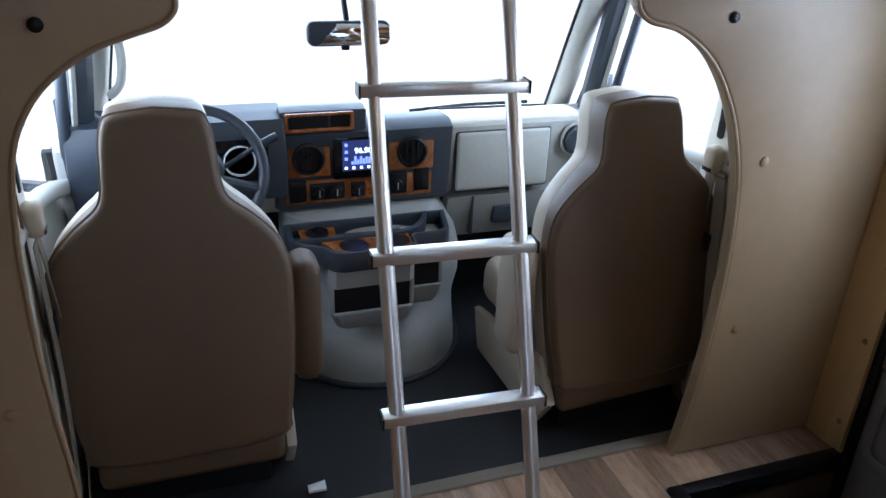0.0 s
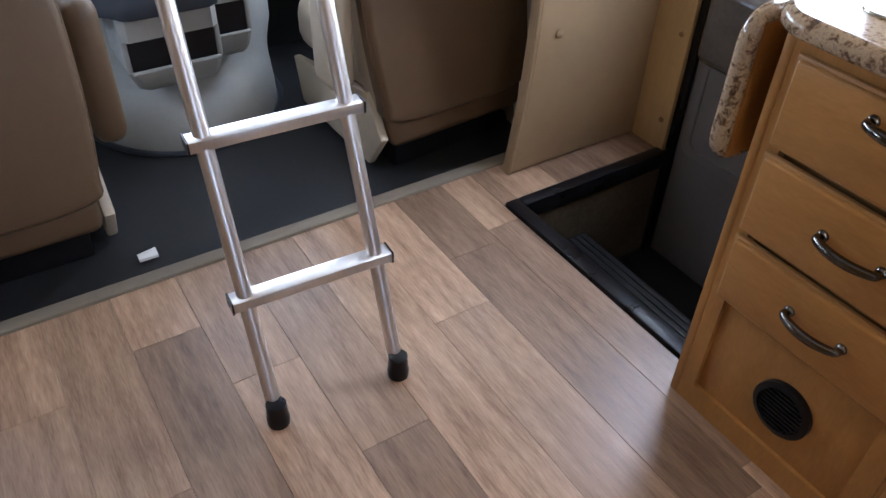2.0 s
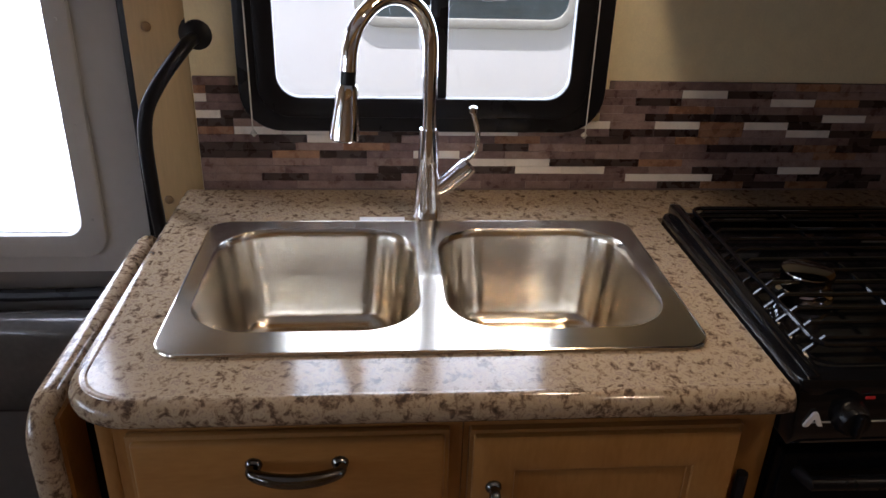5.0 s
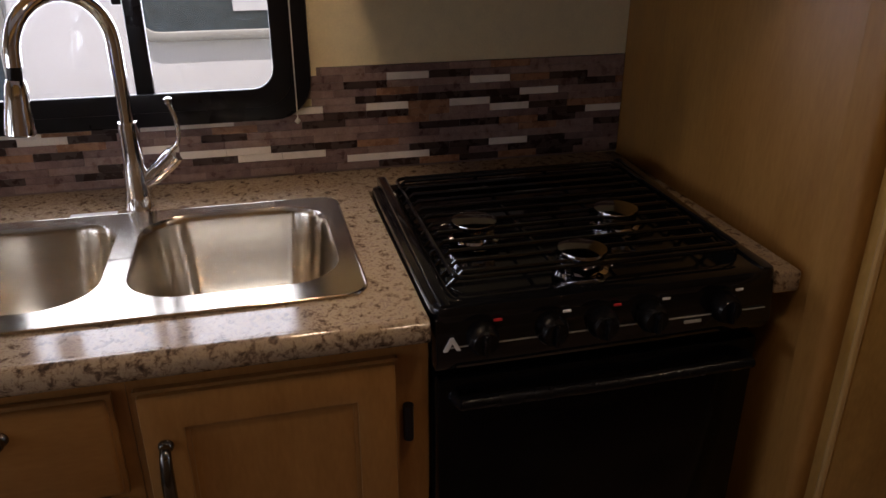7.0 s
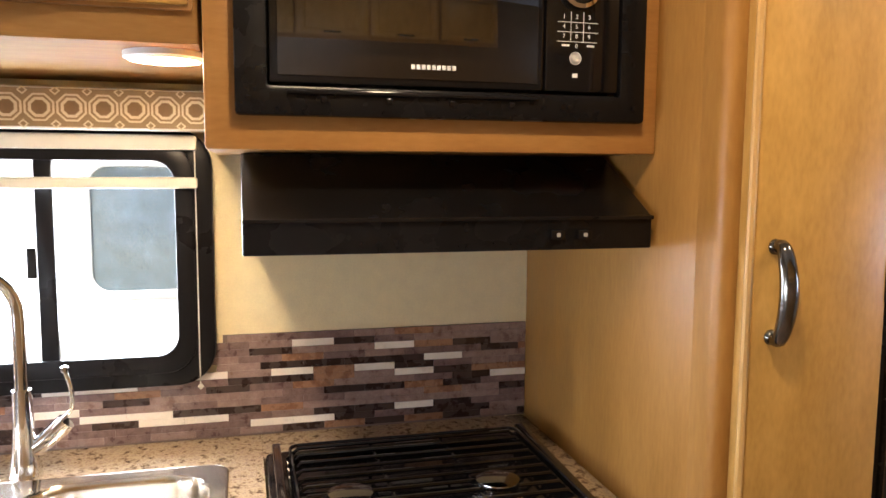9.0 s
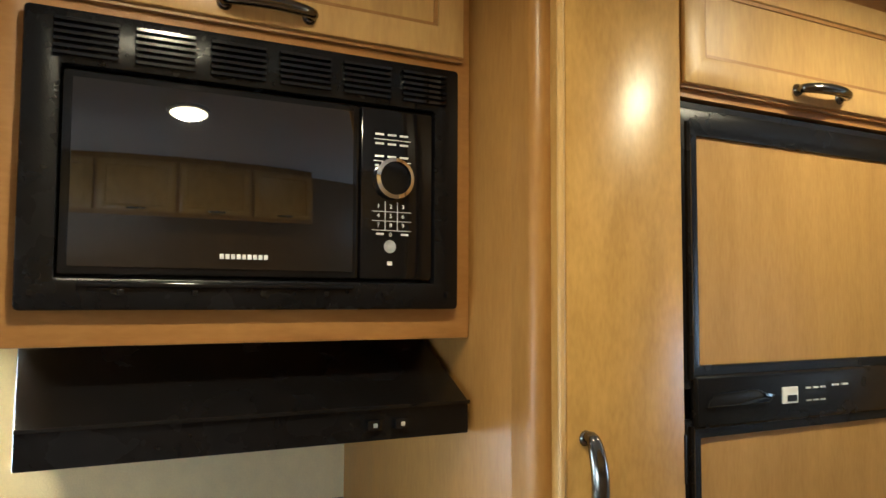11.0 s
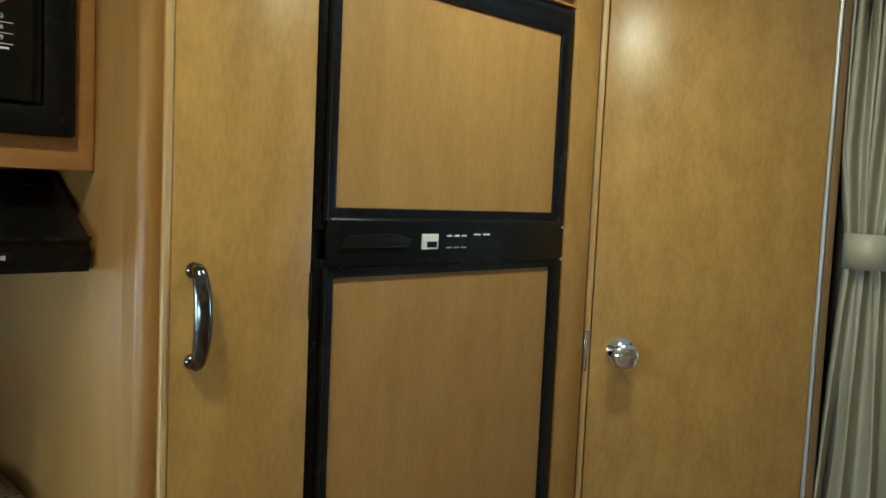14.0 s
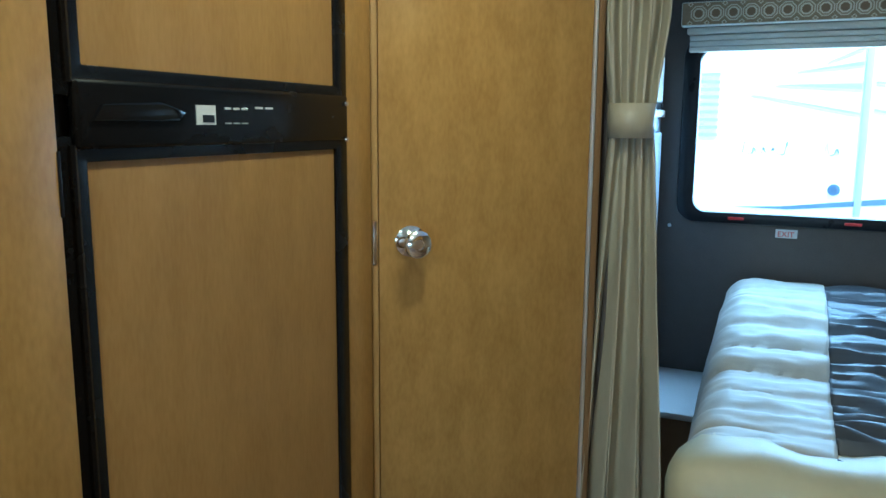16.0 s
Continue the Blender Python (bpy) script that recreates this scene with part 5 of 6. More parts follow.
part("name_bar", join(*[box(1.0228, 1.0236, -0.566 + 0.0074 * k, -0.5605 + 0.0074 * k, 1.606, 1.6125) for k in range(9)]), PRINT, mw, "small silver maker's mark")
for y in (-0.845, -0.74, -0.65, -0.56, -0.47, -0.38, -0.28):
    part("trim_clip", box(1.018, 1.023, y - 0.004, y + 0.004, 1.556, 1.564, 0.001), GLOSSB, mw)
part("drip_lip", box(1.014, 1.024, -0.69, -0.33, 1.567, 1.573, 0.002), GLOSSB, mw)

for ob_ in mw.children:
    if ob_.name.startswith(("dial", "print", "lettering", "start_ring")):
        ob_.location.y += 0.013

hood = thing("range_hood", (1.3, -0.56, 1.35), "black sheet-metal range hood under the microwave", "range hood")
part("canopy", prism([(1.03, 1.347), (1.03, 1.397), (1.20, 1.49), (1.598, 1.49), (1.598, 1.347)], "y", -0.888, -0.268, 0.003), MATTB, hood)
part("front_lip", box(1.024, 1.03, -0.888, -0.268, 1.392, 1.398, 0.001), GLOSSB, hood)
for y in (-0.728, -0.772):
    part("switch", box(1.022, 1.030, y - 0.012, y + 0.012, 1.362, 1.378, 0.003), GLOSSB, hood, "small rocker switch")
    part("switch_mark", box(1.0212, 1.0222, y - 0.003, y + 0.003, 1.367, 1.373), DASHG, hood)

# ---- range ----
rg = thing("gas_range", (1.2, -0.575, 0.0), "black three-burner gas range with oven", "range")
Y0, Y1 = -0.846, -0.304
part("cabinet_body", box(0.955, 1.44, Y0 + 0.012, Y1 - 0.006, 0.05, 0.885), GLOSSB, rg)
part("top_rim", ring(rrect(0.925, 1.452, Y0, Y1, 0.02), rrect(0.965, 1.43, Y0 + 0.04, Y1 - 0.045, 0.03), "z", 0.885, 0.912, 0.006), GLOSSB, rg, "raised black enamel rim")
part("cooktop", box(0.955, 1.44, Y0 + 0.03, Y1 - 0.03, 0.880, 0.893), GLOSSB, rg, "black enamel cooktop")
part("side_wing", prism([(0.93, 0.905), (0.93, 0.915), (1.43, 0.935), (1.445, 0.93), (1.445, 0.905)], "y", Y1 - 0.028, Y1 - 0.012, 0.003), GLOSSB, rg, "black side rail")
part("side_wing", prism([(0.93, 0.905), (0.93, 0.915), (1.43, 0.935), (1.445, 0.93), (1.445, 0.905)], "y", Y0 + 0.012, Y0 + 0.028, 0.003), GLOSSB, rg, "black side rail")
gr = part("grate", tube([(x, y, 0.930) for x, y in rrect(0.975, 1.425, Y0 + 0.035, Y1 - 0.045, 0.02)], 0.0035, 6, True), GLOSSB, rg, "black wire grate")
for k in range(12):
    x = 0.99 + k * 0.0375
    part("grate_wire", tube([(x - 0.0, Y1 - 0.032, 0.905), (x, Y1 - 0.060, 0.932), (x, Y0 + 0.055, 0.932), (x, Y0 + 0.032, 0.908)], 0.0036, 6), GLOSSB, gr)
for y in (Y1 - 0.20, Y0 + 0.20):
    part("grate_wire", tube([(0.975, y, 0.928), (1.425, y, 0.928)], 0.0033, 6), GLOSSB, gr)
for x, y in ((1.165, -0.432), (1.16, -0.685), (1.015, -0.560)):
    b = part("burner", lathe([(0.044, 0.0), (0.043, 0.008), (0.036, 0.011), (0.036, 0.030), (0.037, 0.031)], (x, y, 0.900), "z", 28), CHROME, rg, "shiny steel burner")
    part("burner_cap", lathe([(0.0385, 0.031), (0.039, 0.034), (0.0375, 0.039), (0.030, 0.0415), (0.001, 0.0425)], (x, y, 0.900), "z", 28), DCAP, b, "dark glossy burner cap")
part("control_front", prism([(0.928, 0.812), (0.918, 0.83), (0.926, 0.893), (0.96, 0.905), (0.97, 0.812)], "y", Y0 + 0.006, Y1 - 0.004, 0.003), GLOSSB, rg, "black control panel")
for i, y in enumerate((-0.375, -0.478, -0.556, -0.634, -0.755)):
    k = part("knob", lathe([(0.0235, 0.0), (0.0235, -0.010), (0.019, -0.022), (0.0175, -0.024), (0.001, -0.024)], (0.924, y, 0.862), "x", 22), MATTB, rg, "black control knob")
    part("grip", box(0.891, 0.903, y - 0.004, y + 0.004, 0.845, 0.879, 0.003), MATTB, k)
    part("dial_mark", box(0.9195, 0.9215, y - 0.028, y - 0.016, 0.886, 0.8895), PRINTR if i in (0, 2) else PRINT, rg)
part("print_line", box(0.9185, 0.9205, Y0 + 0.02, Y1 - 0.02, 0.8515, 0.8528), DASHG, rg, "thin grey line")
part("maker_mark", join(prism([(-0.318, 0.848), (-0.328, 0.868), (-0.333, 0.868), (-0.343, 0.848), (-0.337, 0.848), (-0.3305, 0.860), (-0.324, 0.848)], "x", 0.9165, 0.9205)), PRINT, rg, "small white triangular mark")
part("print_bar", box(0.9175, 0.9205, -0.718, -0.690, 0.842, 0.846), DASHG, rg)
part("oven_door", box(0.927, 0.957, Y0 + 0.015, Y1 - 0.008, 0.30, 0.795, 0.006), OVENG, rg, "black glass oven door")
part("oven_handle", tube([(0.935, Y1 - 0.03, 0.765), (0.902, Y1 - 0.035, 0.768), (0.898, -0.575, 0.768), (0.902, Y0 + 0.04, 0.768), (0.935, Y0 + 0.035, 0.765)], 0.010, 10), MATTB, rg, "black bar handle")
part("lower_drawer", box(0.930, 0.957, Y0 + 0.015, Y1 - 0.008, 0.06, 0.288, 0.006), OVENG, rg)

# ---- pantry ----
pan = thing("pantry_cabinet", (1.2, -1.02, 0.0), "tall maple pantry cabinet beside the range", "cabinet", "tall cabinets")
part("side_panel", box(0.875, 1.598, -0.915, -0.8985, 0.0, 2.142, 0.003), WOODP, pan, "amber maple side panel")
part("corner_post", prism([(0.905, -0.886)] + [(0.866 + 0.020 * math.cos(radians(a)), -0.906 + 0.020 * math.sin(radians(a))) for a in range(90, 181, 10)] + [(0.846, -0.93), (0.905, -0.93)], "z", 0.0, 2.142), WOODP, pan, "rounded maple corner post")
# strip behind the door, dark wood in place of the gap's shade
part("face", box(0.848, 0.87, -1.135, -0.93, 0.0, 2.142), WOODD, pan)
pd = part("door", box(0.808, 0.8455, -1.122, -0.910, 0.06, 2.11, 0.004), WOOD, pan, "flat maple door")
part("door_lip", tube([(0.813, -0.905, 0.06), (0.813, -0.905, 2.11)], 0.0055, 8), WOODL, pd, "pale rounded door edge")
bow_handle(pd, (0.808, -0.940, 1.310), "z", 0.060, (-1, 0, 0), PEWTER, 0.0085)
part("hinge", box(0.8065, 0.809, -1.1225, -1.119, 1.29, 1.36, 0.0005), BLACK, pd, "dark hinge")

# ---- fridge ----
fc = thing("fridge_surround", (1.2, -1.46, 0.0), "maple surround of the built-in fridge", "cabinet", "tall cabinets")
part("stile", box(0.842, 0.862, -1.850, -1.7625, 0.0, 2.142, 0.003), WOOD, fc)
part("rail", box(0.842, 0.862, -1.7622, -1.1355, 1.868, 1.882), WOODH, fc)
part("rail", box(0.842, 0.862, -1.7622, -1.1355, 2.09, 2.142), WOODH, fc)
part("base_panel", box(0.842, 0.862, -1.7622, -1.1355, 0.0, 0.50, 0.003), WOODH, fc)
ud = panel_door(fc, (-1.742, -1.146), 1.885, 2.085, 0.842, WOODL, 0.045)
bow_handle(ud, (0.821, -1.455, 1.905), "y", 0.055, (-1, 0, 0), PEWTER)
fr = thing("refrigerator", (1.1, -1.45, 0.505), "built-in two-door fridge with maple panels and black frame", "refrigerator")
part("frame", box(0.846, 1.4, -1.7615, -1.136, 0.505, 1.862), BLACK, fr, "black fridge casing")
for nm, z0, z1 in (("freezer_door", 1.455, 1.808), ("fridge_door", 0.575, 1.345)):
    d = part(nm, ring(rrect(-1.752, -1.140, z0 - 0.035, z1 + 0.042 if nm == "freezer_door" else z1 + 0.03, 0.006, 2), rrect(-1.7155, -1.183, z0, z1, 0.002, 2), "x", 0.836, 0.846, 0.003), MATTB, fr, "black door frame")
    part("wood_panel", box(0.8425, 0.8465, -1.717, -1.1815, z0 - 0.002, z1 + 0.002), FRIDGEW, d, "pale maple door panel")
    part("edge_rail", tube([(0.837, -1.162, z0 - 0.02), (0.837, -1.162, z1 + 0.02)], 0.006, 8), MATTB, d)
cpn = part("control_strip", box(0.829, 0.846, -1.745, -1.165, 1.360, 1.440, 0.006, 3), MATTB, fr, "black control strip")
part("grip_recess", prism([(-1.185, 1.392), (-1.20, 1.412), (-1.29, 1.416), (-1.335, 1.404), (-1.32, 1.392)], "x", 0.824, 0.831, 0.002), GLOSSB, cpn, "scooped latch handle")
part("logo_plate", box(0.8268, 0.830, -1.392, -1.355, 1.388, 1.414), PRINT, cpn, "white logo plate")
part("logo_mark", box(0.8260, 0.8275, -1.388, -1.366, 1.391, 1.401), BLACK, cpn)
for k in range(3):
    part("print_bar", box(0.8268, 0.830, -1.425 - k * 0.018, -1.413 - k * 0.018, 1.409, 1.412), PRINT, cpn)
    part("print_bar", box(0.8268, 0.830, -1.425 - k * 0.018, -1.413 - k * 0.018, 1.389, 1.391), DASHG, cpn)
for k in range(2):
    part("print_bar", box(0.8268, 0.830, -1.497 - k * 0.024, -1.480 - k * 0.024, 1.411, 1.414), PRINT, cpn)
for z in (1.425, 1.362):
    part("hinge_screw", lathe([(0.005, 0), (0.004, -0.003)], (0.829, -1.738, z), "x", 10), CHROME, fr)

# ---- bathroom door, set at 45 degrees ----
bd = thing("door_2", (0.850, -1.868, 0.0), "flat maple bathroom door set at an angle", "door", "", "structure", -135)
# local x runs along the door from its latch side, local y away from the room
part("frame_post", box(-0.028, -0.004, -0.006, 0.03, 0.0, 2.145, 0.002), mat("grey_seal", (0.10, 0.09, 0.08), 0.6), bd, "grey door seal strip", True)
part("stile", box(-0.0035, 0.010, -0.004, 0.03, 0.0, 2.09, 0.002), WOODL, bd, "", True)
part("head", box(-0.004, 0.53, -0.006, 0.03, 2.105, 2.145, 0.002), WOODD, bd, "", True)
part("leaf", box(0.013, 0.492, 0.002, 0.035, 0.02, 2.10, 0.003), WOOD, bd, "flat maple door leaf", True)
part("hinge_strip", tube([(0.497, 0.002, 0.02), (0.497, 0.002, 2.10)], 0.005, 8), ALU, bd, "bright piano hinge", True)
part("jamb", box(0.503, 0.520, 0.0, 0.04, 0.0, 2.145, 0.003), WOODD, bd, "", True)
kn = part("knob_rose", lathe([(0.033, 0.0), (0.032, -0.006), (0.022, -0.012), (0.012, -0.020), (0.012, -0.034)], (0.078, 0.002, 1.155), "y", 28), CHROME, bd, "chrome rose", True)
part("knob", lathe([(0.012, -0.030), (0.020, -0.036), (0.028, -0.048), (0.028, -0.056), (0.022, -0.062), (0.010, -0.064), (0.009, -0.061), (0.001, -0.061)], (0.078, 0.002, 1.155), "y", 14), CHROME, kn, "fluted chrome door knob", True)
part("strike", box(-0.002, 0.006, -0.007, -0.003, 1.11, 1.20, 0.001), CHROME, bd, "small latch plate", True)
structure("wall_bathroom", join(box(0.46, 1.02, -2.44, -2.40, 0.0, TOP), box(0.47, 0.50, -2.3999, -2.30, 0.0, TOP)), DARKWALL, "dark taupe bathroom end wall", "wall")

# ---- bedroom curtain ----
def curtain(cx, cy, label):
    t = thing("curtain", (cx, cy, 0.1), label, "curtain")
    bm = bmesh.new()
    rows = []
    n = 90
    for j in range(70):
        z = 0.10 + (TOP - 0.02 - 0.10) * j / 69
        tie = math.exp(-((z - 1.40) / 0.14) ** 2)
        hw = 0.052 + (0.060 * min(1, (1.40 - z) / 0.9) if z < 1.40 else 0.036 * min(1, (z - 1.40) / 0.22))
        amp = 0.014 + 0.024 * min(1, abs(z - 1.40) / 0.9) - 0.004 * tie
        row = []
        for i in range(n + 1):
            s = i / n
            ph = s * 2 * math.pi * 7 + 0.6 * math.sin(z * 1.7 + s * 3)
            u = (s - 0.5) * 2 * hw + 0.012 * math.sin(ph * 0.5 + z)
            w = amp * math.sin(ph) + 0.010 * noise.noise(Vector((s * 7, z * 3, 2.0)))
            u += 0.02 * max(0, 1.40 - z) * (0.6 if s > 0.5 else -0.4)
            row.append(bm.verts.new((cx - u * 0.80 - w * 0.45, cy - u * 0.45 + w * 0.85, z)))
        rows.append(row)
    for A, B in zip(rows, rows[1:]):
        for i in range(n):
            bm.faces.new((A[i], A[i + 1], B[i + 1], B[i]))
    ob = part("drape", bm, CURTAIN, t)
    so_ = ob.modifiers.new("cloth", "SOLIDIFY")
    so_.thickness = 0.003
    pts = [(cx + 0.052 * math.cos(a), cy + 0.046 * math.sin(a), 0) for a in [2 * math.pi * k / 28 for k in range(28)]]
    tb = bmesh.new()
    lo = [tb.verts.new((x, y, 1.362)) for x, y, _ in pts]
    hi = [tb.verts.new((x, y, 1.438)) for x, y, _ in pts]
    for k in range(28):
        tb.faces.new((lo[k], lo[(k + 1) % 28], hi[(k + 1) % 28], hi[k]))
    tie_ob = part("tie_back", tb, CURTAIN, t, "matching satin tie-back band")
    s2 = tie_ob.modifiers.new("cloth", "SOLIDIFY")
    s2.thickness = 0.004
    return t


curtain(0.432, -2.30, "taupe satin curtain gathered with a tie-back")

# ---- bedroom ----
rw = thing("window_2", (-0.1, REAR, 1.0), "wide black-framed bedroom emergency window", "window", "", "structure")
part("window_frame", ring(rrect(-0.67, 0.520, 0.998, 1.735, 0.075, 8), rrect(-0.62, 0.455, 1.042, 1.69, 0.05, 8), "y", REAR - 0.03, REAR + 0.02, 0.006), BLACK, rw, "black window frame")
g = part("pane", box(-0.63, 0.46, REAR - 0.035, REAR - 0.031, 1.03, 1.70), GLASS, rw, "clear glass pane")
g.visible_shadow = False
part("latch", box(0.255, 0.315, REAR + 0.018, REAR + 0.026, 1.015, 1.025, 0.002), PRINTR, rw, "red release latch")
part("latch", box(-0.165, -0.105, REAR + 0.018, REAR + 0.026, 1.015, 1.025, 0.002), PRINTR, rw, "red release latch")
ex = thing("exit_sign", (0.095, REAR, 0.95), "small white EXIT sticker under the window", "sign")
part("plate", box(0.055, 0.135, REAR + 0.001, REAR + 0.003, 0.950, 0.984), PRINT, ex)
strip_text(ex, "EXIT", (0.128, REAR + 0.0042, 0.955), 0.030, PRINTR, (90, 0, 180))
sh2 = thing("roller_shade", (-0.1, REAR + 0.05, 1.66), "raised grey pleated bedroom shade", "window shade")
for k in range(3):
    part("pleat", box(-0.66, 0.50, REAR + 0.022, REAR + 0.05, 1.675 + k * 0.022, 1.695 + k * 0.022, 0.004), OFFW, sh2)
part("head_rail", box(-0.66, 0.51, REAR + 0.022, REAR + 0.065, 1.742, 1.768, 0.006), OFFW, sh2)
valance("valance", -0.70, 0.53, 1.77, 1.86, REAR + 0.10, "y", "bedroom valance with a brown octagon print")
part_screw = whole("wall_button", lathe([(0.008, 0.0), (0.006, 0.004)], (0.545, REAR, 0.975), "y", 12), PRINT, "small white wall button", "button")

bed = thing("bed", (-0.28, -3.0, 0.0), "bed with a cream and grey striped comforter", "bed")
part("platform", box(-0.78, 0.24, -3.80, -2.45, 0.0, 0.40, 0.01), WOODD, bed, "dark bed platform")
part("mattress", box(-0.78, 0.27, -3.82, -2.40, 0.40, 0.58, 0.06, 3), WHITE, bed)


def quilt(x0, x1, y0, y1, z, drop_r, drop_f, wav, zf):
    """A puffed cover that rolls over at its +x and +y edges."""
    bm = bmesh.new()
    nx, ny = max(6, int((x1 - x0) / 0.012)), max(6, int((y1 - y0) / 0.011))
    rows = []
    for j in range(ny + 1):
        row = []
        for i in range(nx + 1):
            x, y = x0 + (x1 - x0) * i / nx, y0 + (y1 - y0) * j / ny
            dz = 0.0
            px, py = x, y
            if drop_r:
                e = (x - 0.20) / 0.10
                if e > 0:
                    a = min(e, 3.2)
                    dz -= 0.10 * (1 - math.cos(min(a, 1.57))) + max(0, a - 1.57) * 0.10
                    px = 0.20 + 0.10 * math.sin(min(a, 1.57)) + 0.02 * max(0, a - 1.57)
            if drop_f:
                e = (y - (-2.42)) / 0.10
                if e > 0:
                    a = min(e, 4.0)
                    dz -= 0.10 * (1 - math.cos(min(a, 1.57))) + max(0, a - 1.57) * 0.10
                    py = -2.42 + 0.10 * math.sin(min(a, 1.57))
            puff = wav * (0.7 * noise.noise(Vector((x * 2.5, y * (26.0 if wav > 0.04 else 10.0), zf))) + 0.3 * noise.noise(Vector((x * 9, y * 22, zf + 3))))
            if wav < 0.04:
                ph = (y + 0.012 * noise.noise(Vector((x * 4, y * 3, zf)))) / 0.135
                d_ = abs(math.sin(math.pi * ph))
                puff += 0.014 * d_ ** 0.5 + 0.006 * (1 - d_) * noise.noise(Vector((x * 38, y * 7, zf + 5))) + 0.004 * noise.noise(Vector((x * 14, y * 42, zf + 8)))
            else:
                puff += 0.006 * noise.noise(Vector((x * 12, y * 60, zf + 8)))
            k_ = min(1.0, max(0.0, (-2.75 - y) / 0.75))
            row.append(bm.verts.new((px, py, z + dz + puff + 0.15 * k_ * k_ * (3 - 2 * k_))))
        rows.append(row)
    for A, B in zip(rows, rows[1:]):
        for i in range(nx):
            bm.faces.new((A[i], A[i + 1], B[i + 1], B[i]))
    bmesh.ops.recalc_face_normals(bm, faces=bm.faces)
    return bm


for nm, a, b, m_, zf, w in (("comforter_cream", -0.05, 0.52, CREAMF, 1.0, 0.022), ("comforter_band", -0.41, -0.048, GREYF, 5.0, 0.045), ("comforter_far", -0.78, -0.408, CREAMF, 9.0, 0.02)):
    q = part(nm, quilt(a, b, -3.80, -2.10, 0.625, b > 0.2, True, w, zf), m_, bed, {"comforter_cream": "cream quilted stripe", "comforter_band": "grey ruched stripe", "comforter_far": "cream quilted stripe"}[nm])
    s3 = q.modifiers.new("cloth", "SOLIDIFY")
    s3.thickness = 0.02
thr_ = thing("folded_blanket", (-0.25, -2.35, 0.5), "pale gold blanket folded over the foot of the bed", "blanket")
bl = box(-0.76, 0.325, -2.56, -2.285, 0.40, 0.652, 0.10, 5)
bmesh.ops.subdivide_edges(bl, edges=[e for e in bl.edges if e.calc_length() > 0.15], cuts=16, use_grid_fill=True)
for v in bl.verts:
    v.co.z += 0.020 * noise.noise(v.co * 5) + 0.010 * noise.noise(Vector((v.co.x * 16, v.co.y * 6, v.co.z * 16))) - 0.015
    v.co.y += 0.018 * noise.noise(Vector((v.co.x * 9, 1.0, v.co.z * 14)))
part("cover", bl, GOLDF, thr_)

ns = thing("bedside_shelf", (0.38, -3.3, 0.0), "pale bedside shelf beside the bed", "shelf")
part("top", box(0.305, 0.583, -3.84, -3.30, 0.335, 0.36, 0.006), WHITE, ns)
part("carcass", box(0.32, 0.583, -3.84, -3.33, 0.0, 0.335), WOODD, ns)
# white laminate with the bluish window light put into its colour
WARD = mat("blue_lit_white_laminate", (0.46, 0.50, 0.58), 0.5, var=0.04)
wr_ = thing("wardrobe", (0.76, -3.4, 0.0), "white wardrobe in the bedroom corner", "wardrobe")
part("body", box(0.600, 0.975, -3.84, -3.28, 0.0, 1.42, 0.006), WARD, wr_)
part("door", box(0.587, 0.5995, -3.80, -3.30, 0.03, 1.36, 0.004), WARD, wr_, "plain white door")
part("top_cap", box(0.585, 0.975, -3.845, -3.27, 1.4205, 1.45, 0.004), WHITE, wr_)

# added white block; its colour replaces a bright reflection above the wardrobe
bx = thing("bright_stand_in", (0.62, -3.6, 1.45), "white block standing in for a bright reflecting rectangle", "box")
part("shell", box(0.59, 0.74, -3.80, -3.62, 1.478, 1.66, 0.006), WHITE, bx)
part("base_trim", box(0.588, 0.742, -3.802, -3.618, 1.4505, 1.4775, 0.004), BLACK, bx, "dark base edge")

# ---- backsplash tiles ----
bs = thing("backsplash", (1.60, -0.17, 0.90), "mosaic strip-tile backsplash in taupe, brown and cream", "backsplash", "", "structure")
rnd = random.Random(7)
ROWS_N, Z0, Z1 = 14, 0.9035, 1.118
rh = (Z1 - Z0) / ROWS_N
meshes = {}
part("grout", join(box(1.594, 1.5985, -0.897, -0.225, 0.899, Z1), box(1.594, 1.5985, 0.47, 0.545, 0.899, Z1), box(1.594, 1.5985, -0.2249, 0.4699, 0.899, 1.04)), mat("grout", (0.20, 0.15, 0.135), 0.9), bs, "dark grout bed")
for r_ in range(ROWS_N):
    z0 = Z0 + r_ * rh
    y = 0.545 + (0.0, 0.0445, 0.0225, 0.067)[(r_ * 3 + r_ // 4) % 4]
    while y > -0.897:
        y1 = min(y, 0.545)
        y0 = max(y - 0.0885, -0.897)
        y -= 0.0890
        mid = (y0 + y1) / 2
        if (z0 + rh > 1.045 and -0.20 < mid < 0.445) or y1 - y0 < 0.008:
            continue
        k = rnd.choices(range(5), (31, 23, 22, 14, 10))[0]
        dpt = rnd.choice((0.0, 0.0004, 0.0008))
        part("tile", box(1.5915 - dpt, 1.5945, y0, y1, z0 + 0.0002, z0 + rh - 0.0002, 0.0004, 1), TILES[k], bs)

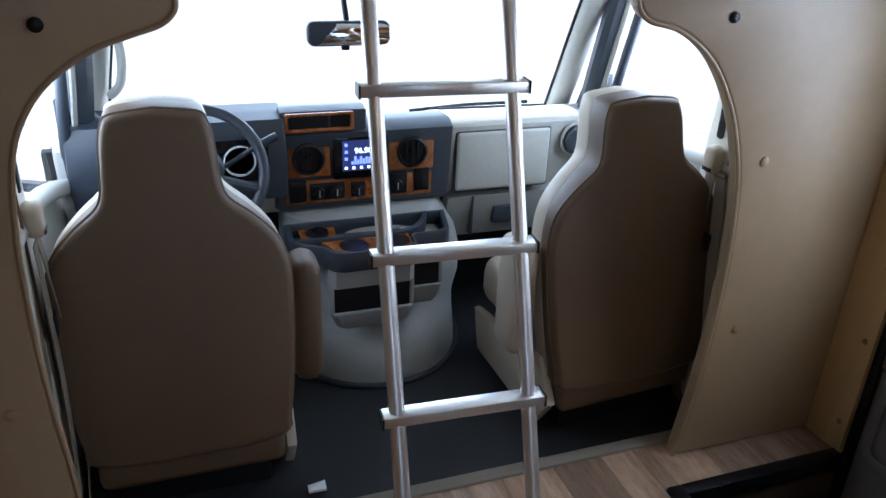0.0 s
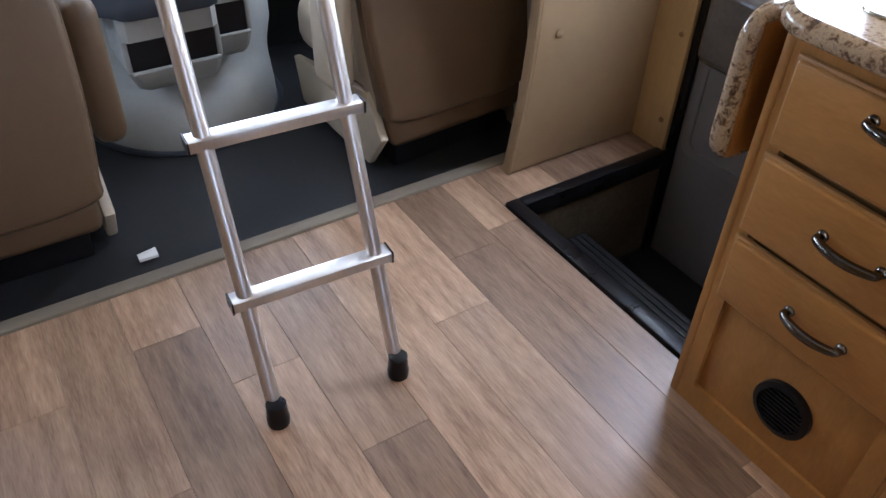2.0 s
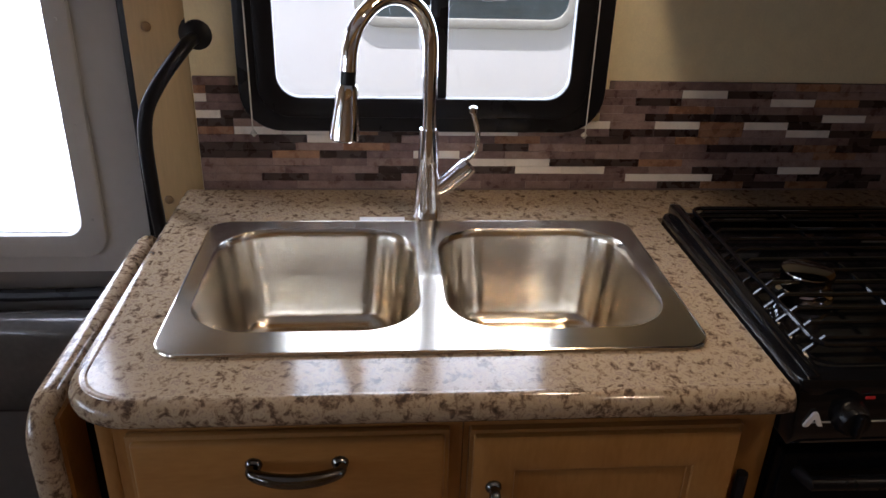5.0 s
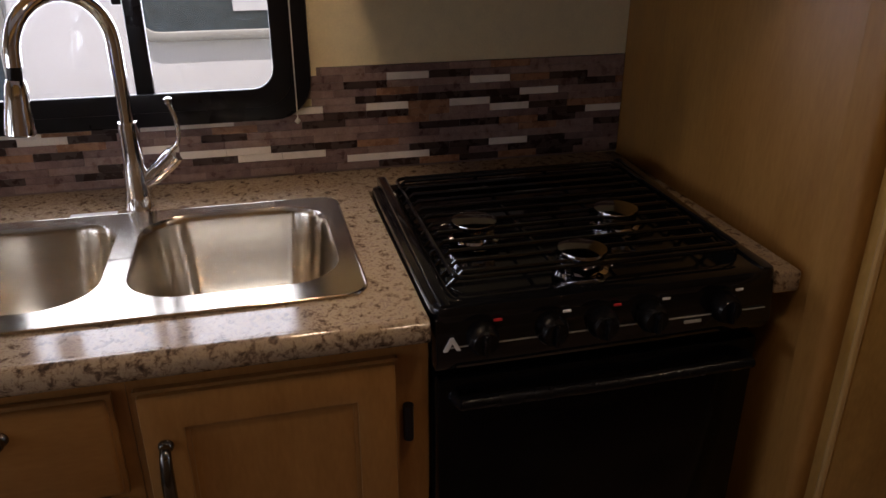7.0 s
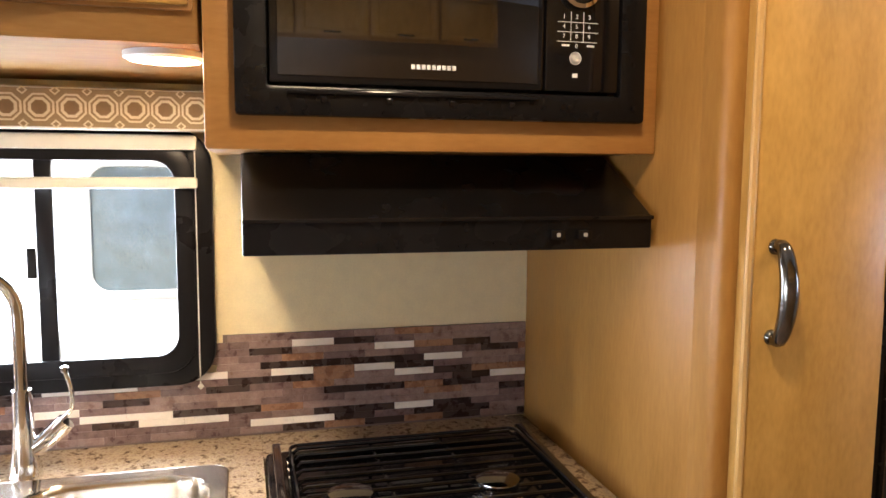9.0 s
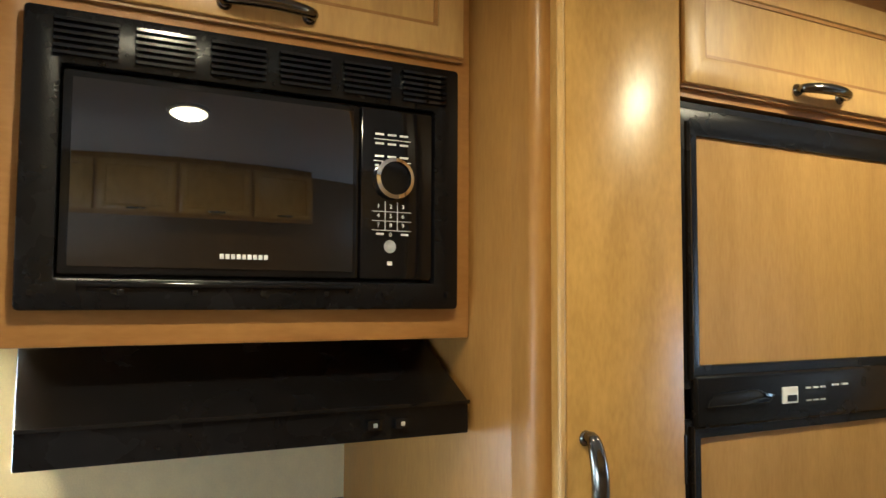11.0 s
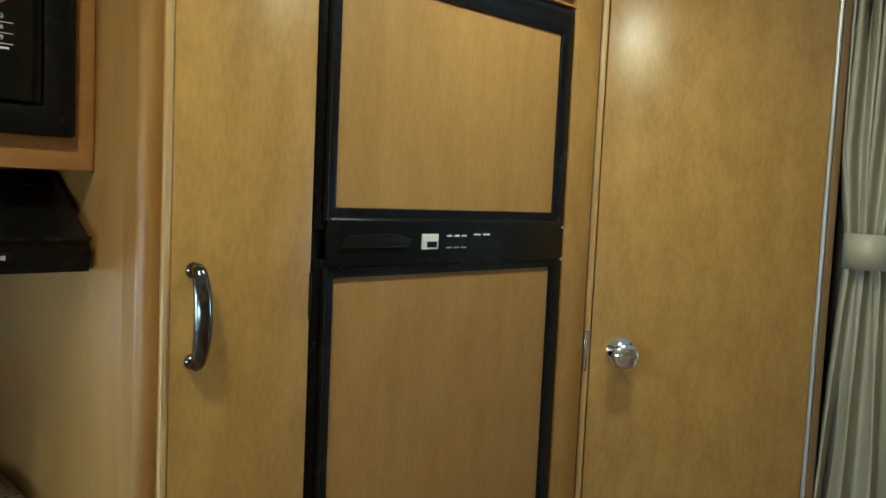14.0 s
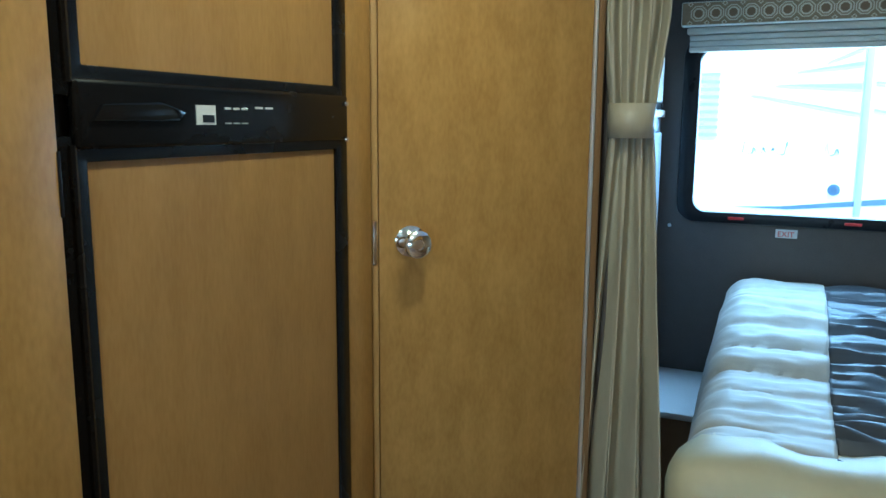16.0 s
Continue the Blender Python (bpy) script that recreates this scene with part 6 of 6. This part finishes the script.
# ---- floor planks ----
rnd = random.Random(11)
PW = 0.163
cols = []
xx = -0.865
while xx < 1.66:
    cols.append((max(xx, LEFT), min(xx + PW, 1.66)))
    xx += PW
FIRST = {5: 1.28, 6: 1.07, 10: 1.18}
for ci, (x0, x1) in enumerate(cols):
    y = FIRST.get(ci, 1.487 - (0.19 + 0.91 * ((ci * 0.37) % 1.0)))
    cuts = [1.487]
    while y > -2.9:
        cuts.append(y)
        y -= 0.914
    cuts.append(-2.9)
    for ya, yb in zip(cuts, cuts[1:]):
        segs = [(yb, ya)]
        if x1 > 1.055:
            segs = []
            if ya > 1.308:
                segs.append((max(yb, 1.308), ya))
            if yb < 0.555:
                segs.append((yb, min(ya, 0.555)))
        xb = x1
        if x0 < 1.035 < x1:
            segs2 = [(yb, ya)]
            for s0, s1 in segs2:
                part("plank", box(x0 + 0.0003, 1.0345, s0 + 0.0003, s1 - 0.0003, -0.006, 0.0, 0.0006, 1), PLANK, floor)
            for s0, s1 in segs:
                part("plank", box(1.0355, x1 - 0.0003, s0 + 0.0003, s1 - 0.0003, -0.006, 0.0, 0.0006, 1), PLANK, floor)
            continue
        for s0, s1 in segs:
            if s1 - s0 > 0.01:
                part("plank", box(x0 + 0.0003, x1 - 0.0003, s0 + 0.0003, s1 - 0.0003, -0.006, 0.0, 0.0006, 1), PLANK, floor)

# ---- outside ----
structure("ground", box(-80, 80, -80, 80, -0.95, -0.90), ASPHALT, "pale sunlit concrete sales lot", "ground")


def camper(at, rz, length, label, windows, script=False):
    """windows: (middle, half width, bottom, top) of each, along the side and above the ground."""
    t = thing("parked_motorhome", at, label, "motorhome", "parked motorhomes", "", rz)
    h = length / 2
    part("body", box(-h, h, 0.0, 2.4, 0.35, 3.2, 0.06, 3), GELCOAT, t, "", True)
    for k in (-1, 1):
        part("wheel", lathe([(0.36, -0.1), (0.38, -0.06), (0.38, 0.08), (0.34, 0.1), (0.2, 0.08), (0.001, 0.06)], (k * h * 0.6, -0.02, 0.38), "y", 24), RUBBER, t, "black tyre", True)
    for wx, hw, z0, z1 in windows:
        w = part("window", ring(rrect(wx - hw, wx + hw, z0, z1, 0.09, 6), rrect(wx - hw + 0.035, wx + hw - 0.035, z0 + 0.035, z1 - 0.035, 0.065, 6), "y", -0.02, 0.01, 0.004), DASHG, t, "pale window frame", True)
        part("pane", prism(rrect(wx - hw + 0.035, wx + hw - 0.035, z0 + 0.035, z1 - 0.035, 0.065, 6), "y", -0.006, 0.0), CAMPG, w, "blue-grey reflecting glass", True)
        part("blind", box(wx - hw * 0.1, wx + hw * 0.35, -0.0085, -0.0065, z0 + 0.10, z1 - 0.06), GELCOAT, w, "pale blind behind the glass", True)
    if not script:
        part("stripe", prism([(-h, 1.0), (h, 1.25), (h, 1.35), (-h, 1.05)], "y", -0.004, 0.0), BLUEG, t, "blue-grey swoosh stripe", True)
        return t
    # sweeping decals, a drain pipe and a plain script mark
    for x0, z0, x1, z1, w0, w1 in ((-0.62, 2.53, 0.15, 2.37, 0.004, 0.022), (-0.45, 2.60, 0.15, 2.56, 0.004, 0.05), (-0.30, 2.70, 0.15, 2.74, 0.004, 0.03), (-0.10, 2.76, 0.15, 2.86, 0.004, 0.02), (0.24, 2.40, 0.80, 2.28, 0.02, 0.03), (0.24, 2.60, 0.80, 2.56, 0.02, 0.04)):
        part("decal", prism([(x0, z0), (x1, z1), (x1, z1 + w1), (x0, z0 + w0)], "y", -0.004, 0.0), DECAL, t, "pale blue sweeping decal", True)
    part("stripe", prism([(-0.70, 1.635), (-0.30, 1.66), (0.80, 1.80), (0.80, 1.74), (-0.30, 1.63)], "y", -0.004, 0.0), BLUEG, t, "blue-grey swoosh stripe", True)
    part("edge_trim", box(0.165, 0.215, -0.012, 0.0, 1.60, 2.95, 0.005), DECAL, t, "blue-grey corner trim", True)
    part("filler_cap", lathe([(0.045, 0.0), (0.045, -0.008), (0.028, -0.010), (0.026, -0.003), (0.001, -0.003)], (0.02, 0.0, 1.80), "y", 20), BLUEG, t, "round blue-grey filler cap", True)
    part("side_louvre", join(*[box(-1.10, -0.86, -0.006, 0.0, 2.2 + 0.06 * k, 2.225 + 0.06 * k) for k in range(9)]), DECAL, t, "pale vent louvres", True)
    pen = []
    for k in range(10):
        x, up = -0.66 + 0.07 * k + (0.03 if k > 3 else 0.0), 0.10 if k in (0, 4, 8) else 0.045
        pen += [(x, -0.003, 2.07), (x + 0.015, -0.003, 2.07 + up), (x + 0.035, -0.003, 2.075)]
    part("name_mark", tube(smooth_curve(pen, 4), 0.006, 5), BLUEG, t, "dark script mark", True)
    return t


camper((3.0, 0.1, -0.90), 90 + 180, 7.0, "white parked motorhome beside the kitchen window", ((0.2, 0.40, 1.87, 2.40), (-1.05, 0.46, 1.60, 2.45), (2.1, 0.46, 1.72, 2.5)))
camper((-0.2, -7.2, -0.90), 180, 7.5, "white parked motorhome behind the bedroom window", ((-2.3, 0.46, 1.72, 2.5), (2.3, 0.46, 1.72, 2.5)), True)
# far tree line beyond the windshield
rnd = random.Random(3)
tl = []
for k in range(46):
    a = radians(40 + k * 2.2)
    d = rnd.uniform(60, 72)
    cx, cy, s = d * math.cos(a), d * math.sin(a), rnd.uniform(2.5, 5.0)
    ic = bmesh.new()
    bmesh.ops.create_icosphere(ic, subdivisions=3, radius=s)
    for v in ic.verts:
        v.co *= 1 + 0.5 * noise.noise(v.co * 0.6 + Vector((k, 0, 0)))
        v.co += Vector((cx, cy, s * 0.6))
    tl.append(ic)
whole("far_trees", join(*tl), FOLI, "distant line of green trees beyond the lot", "trees", "", "stuff")
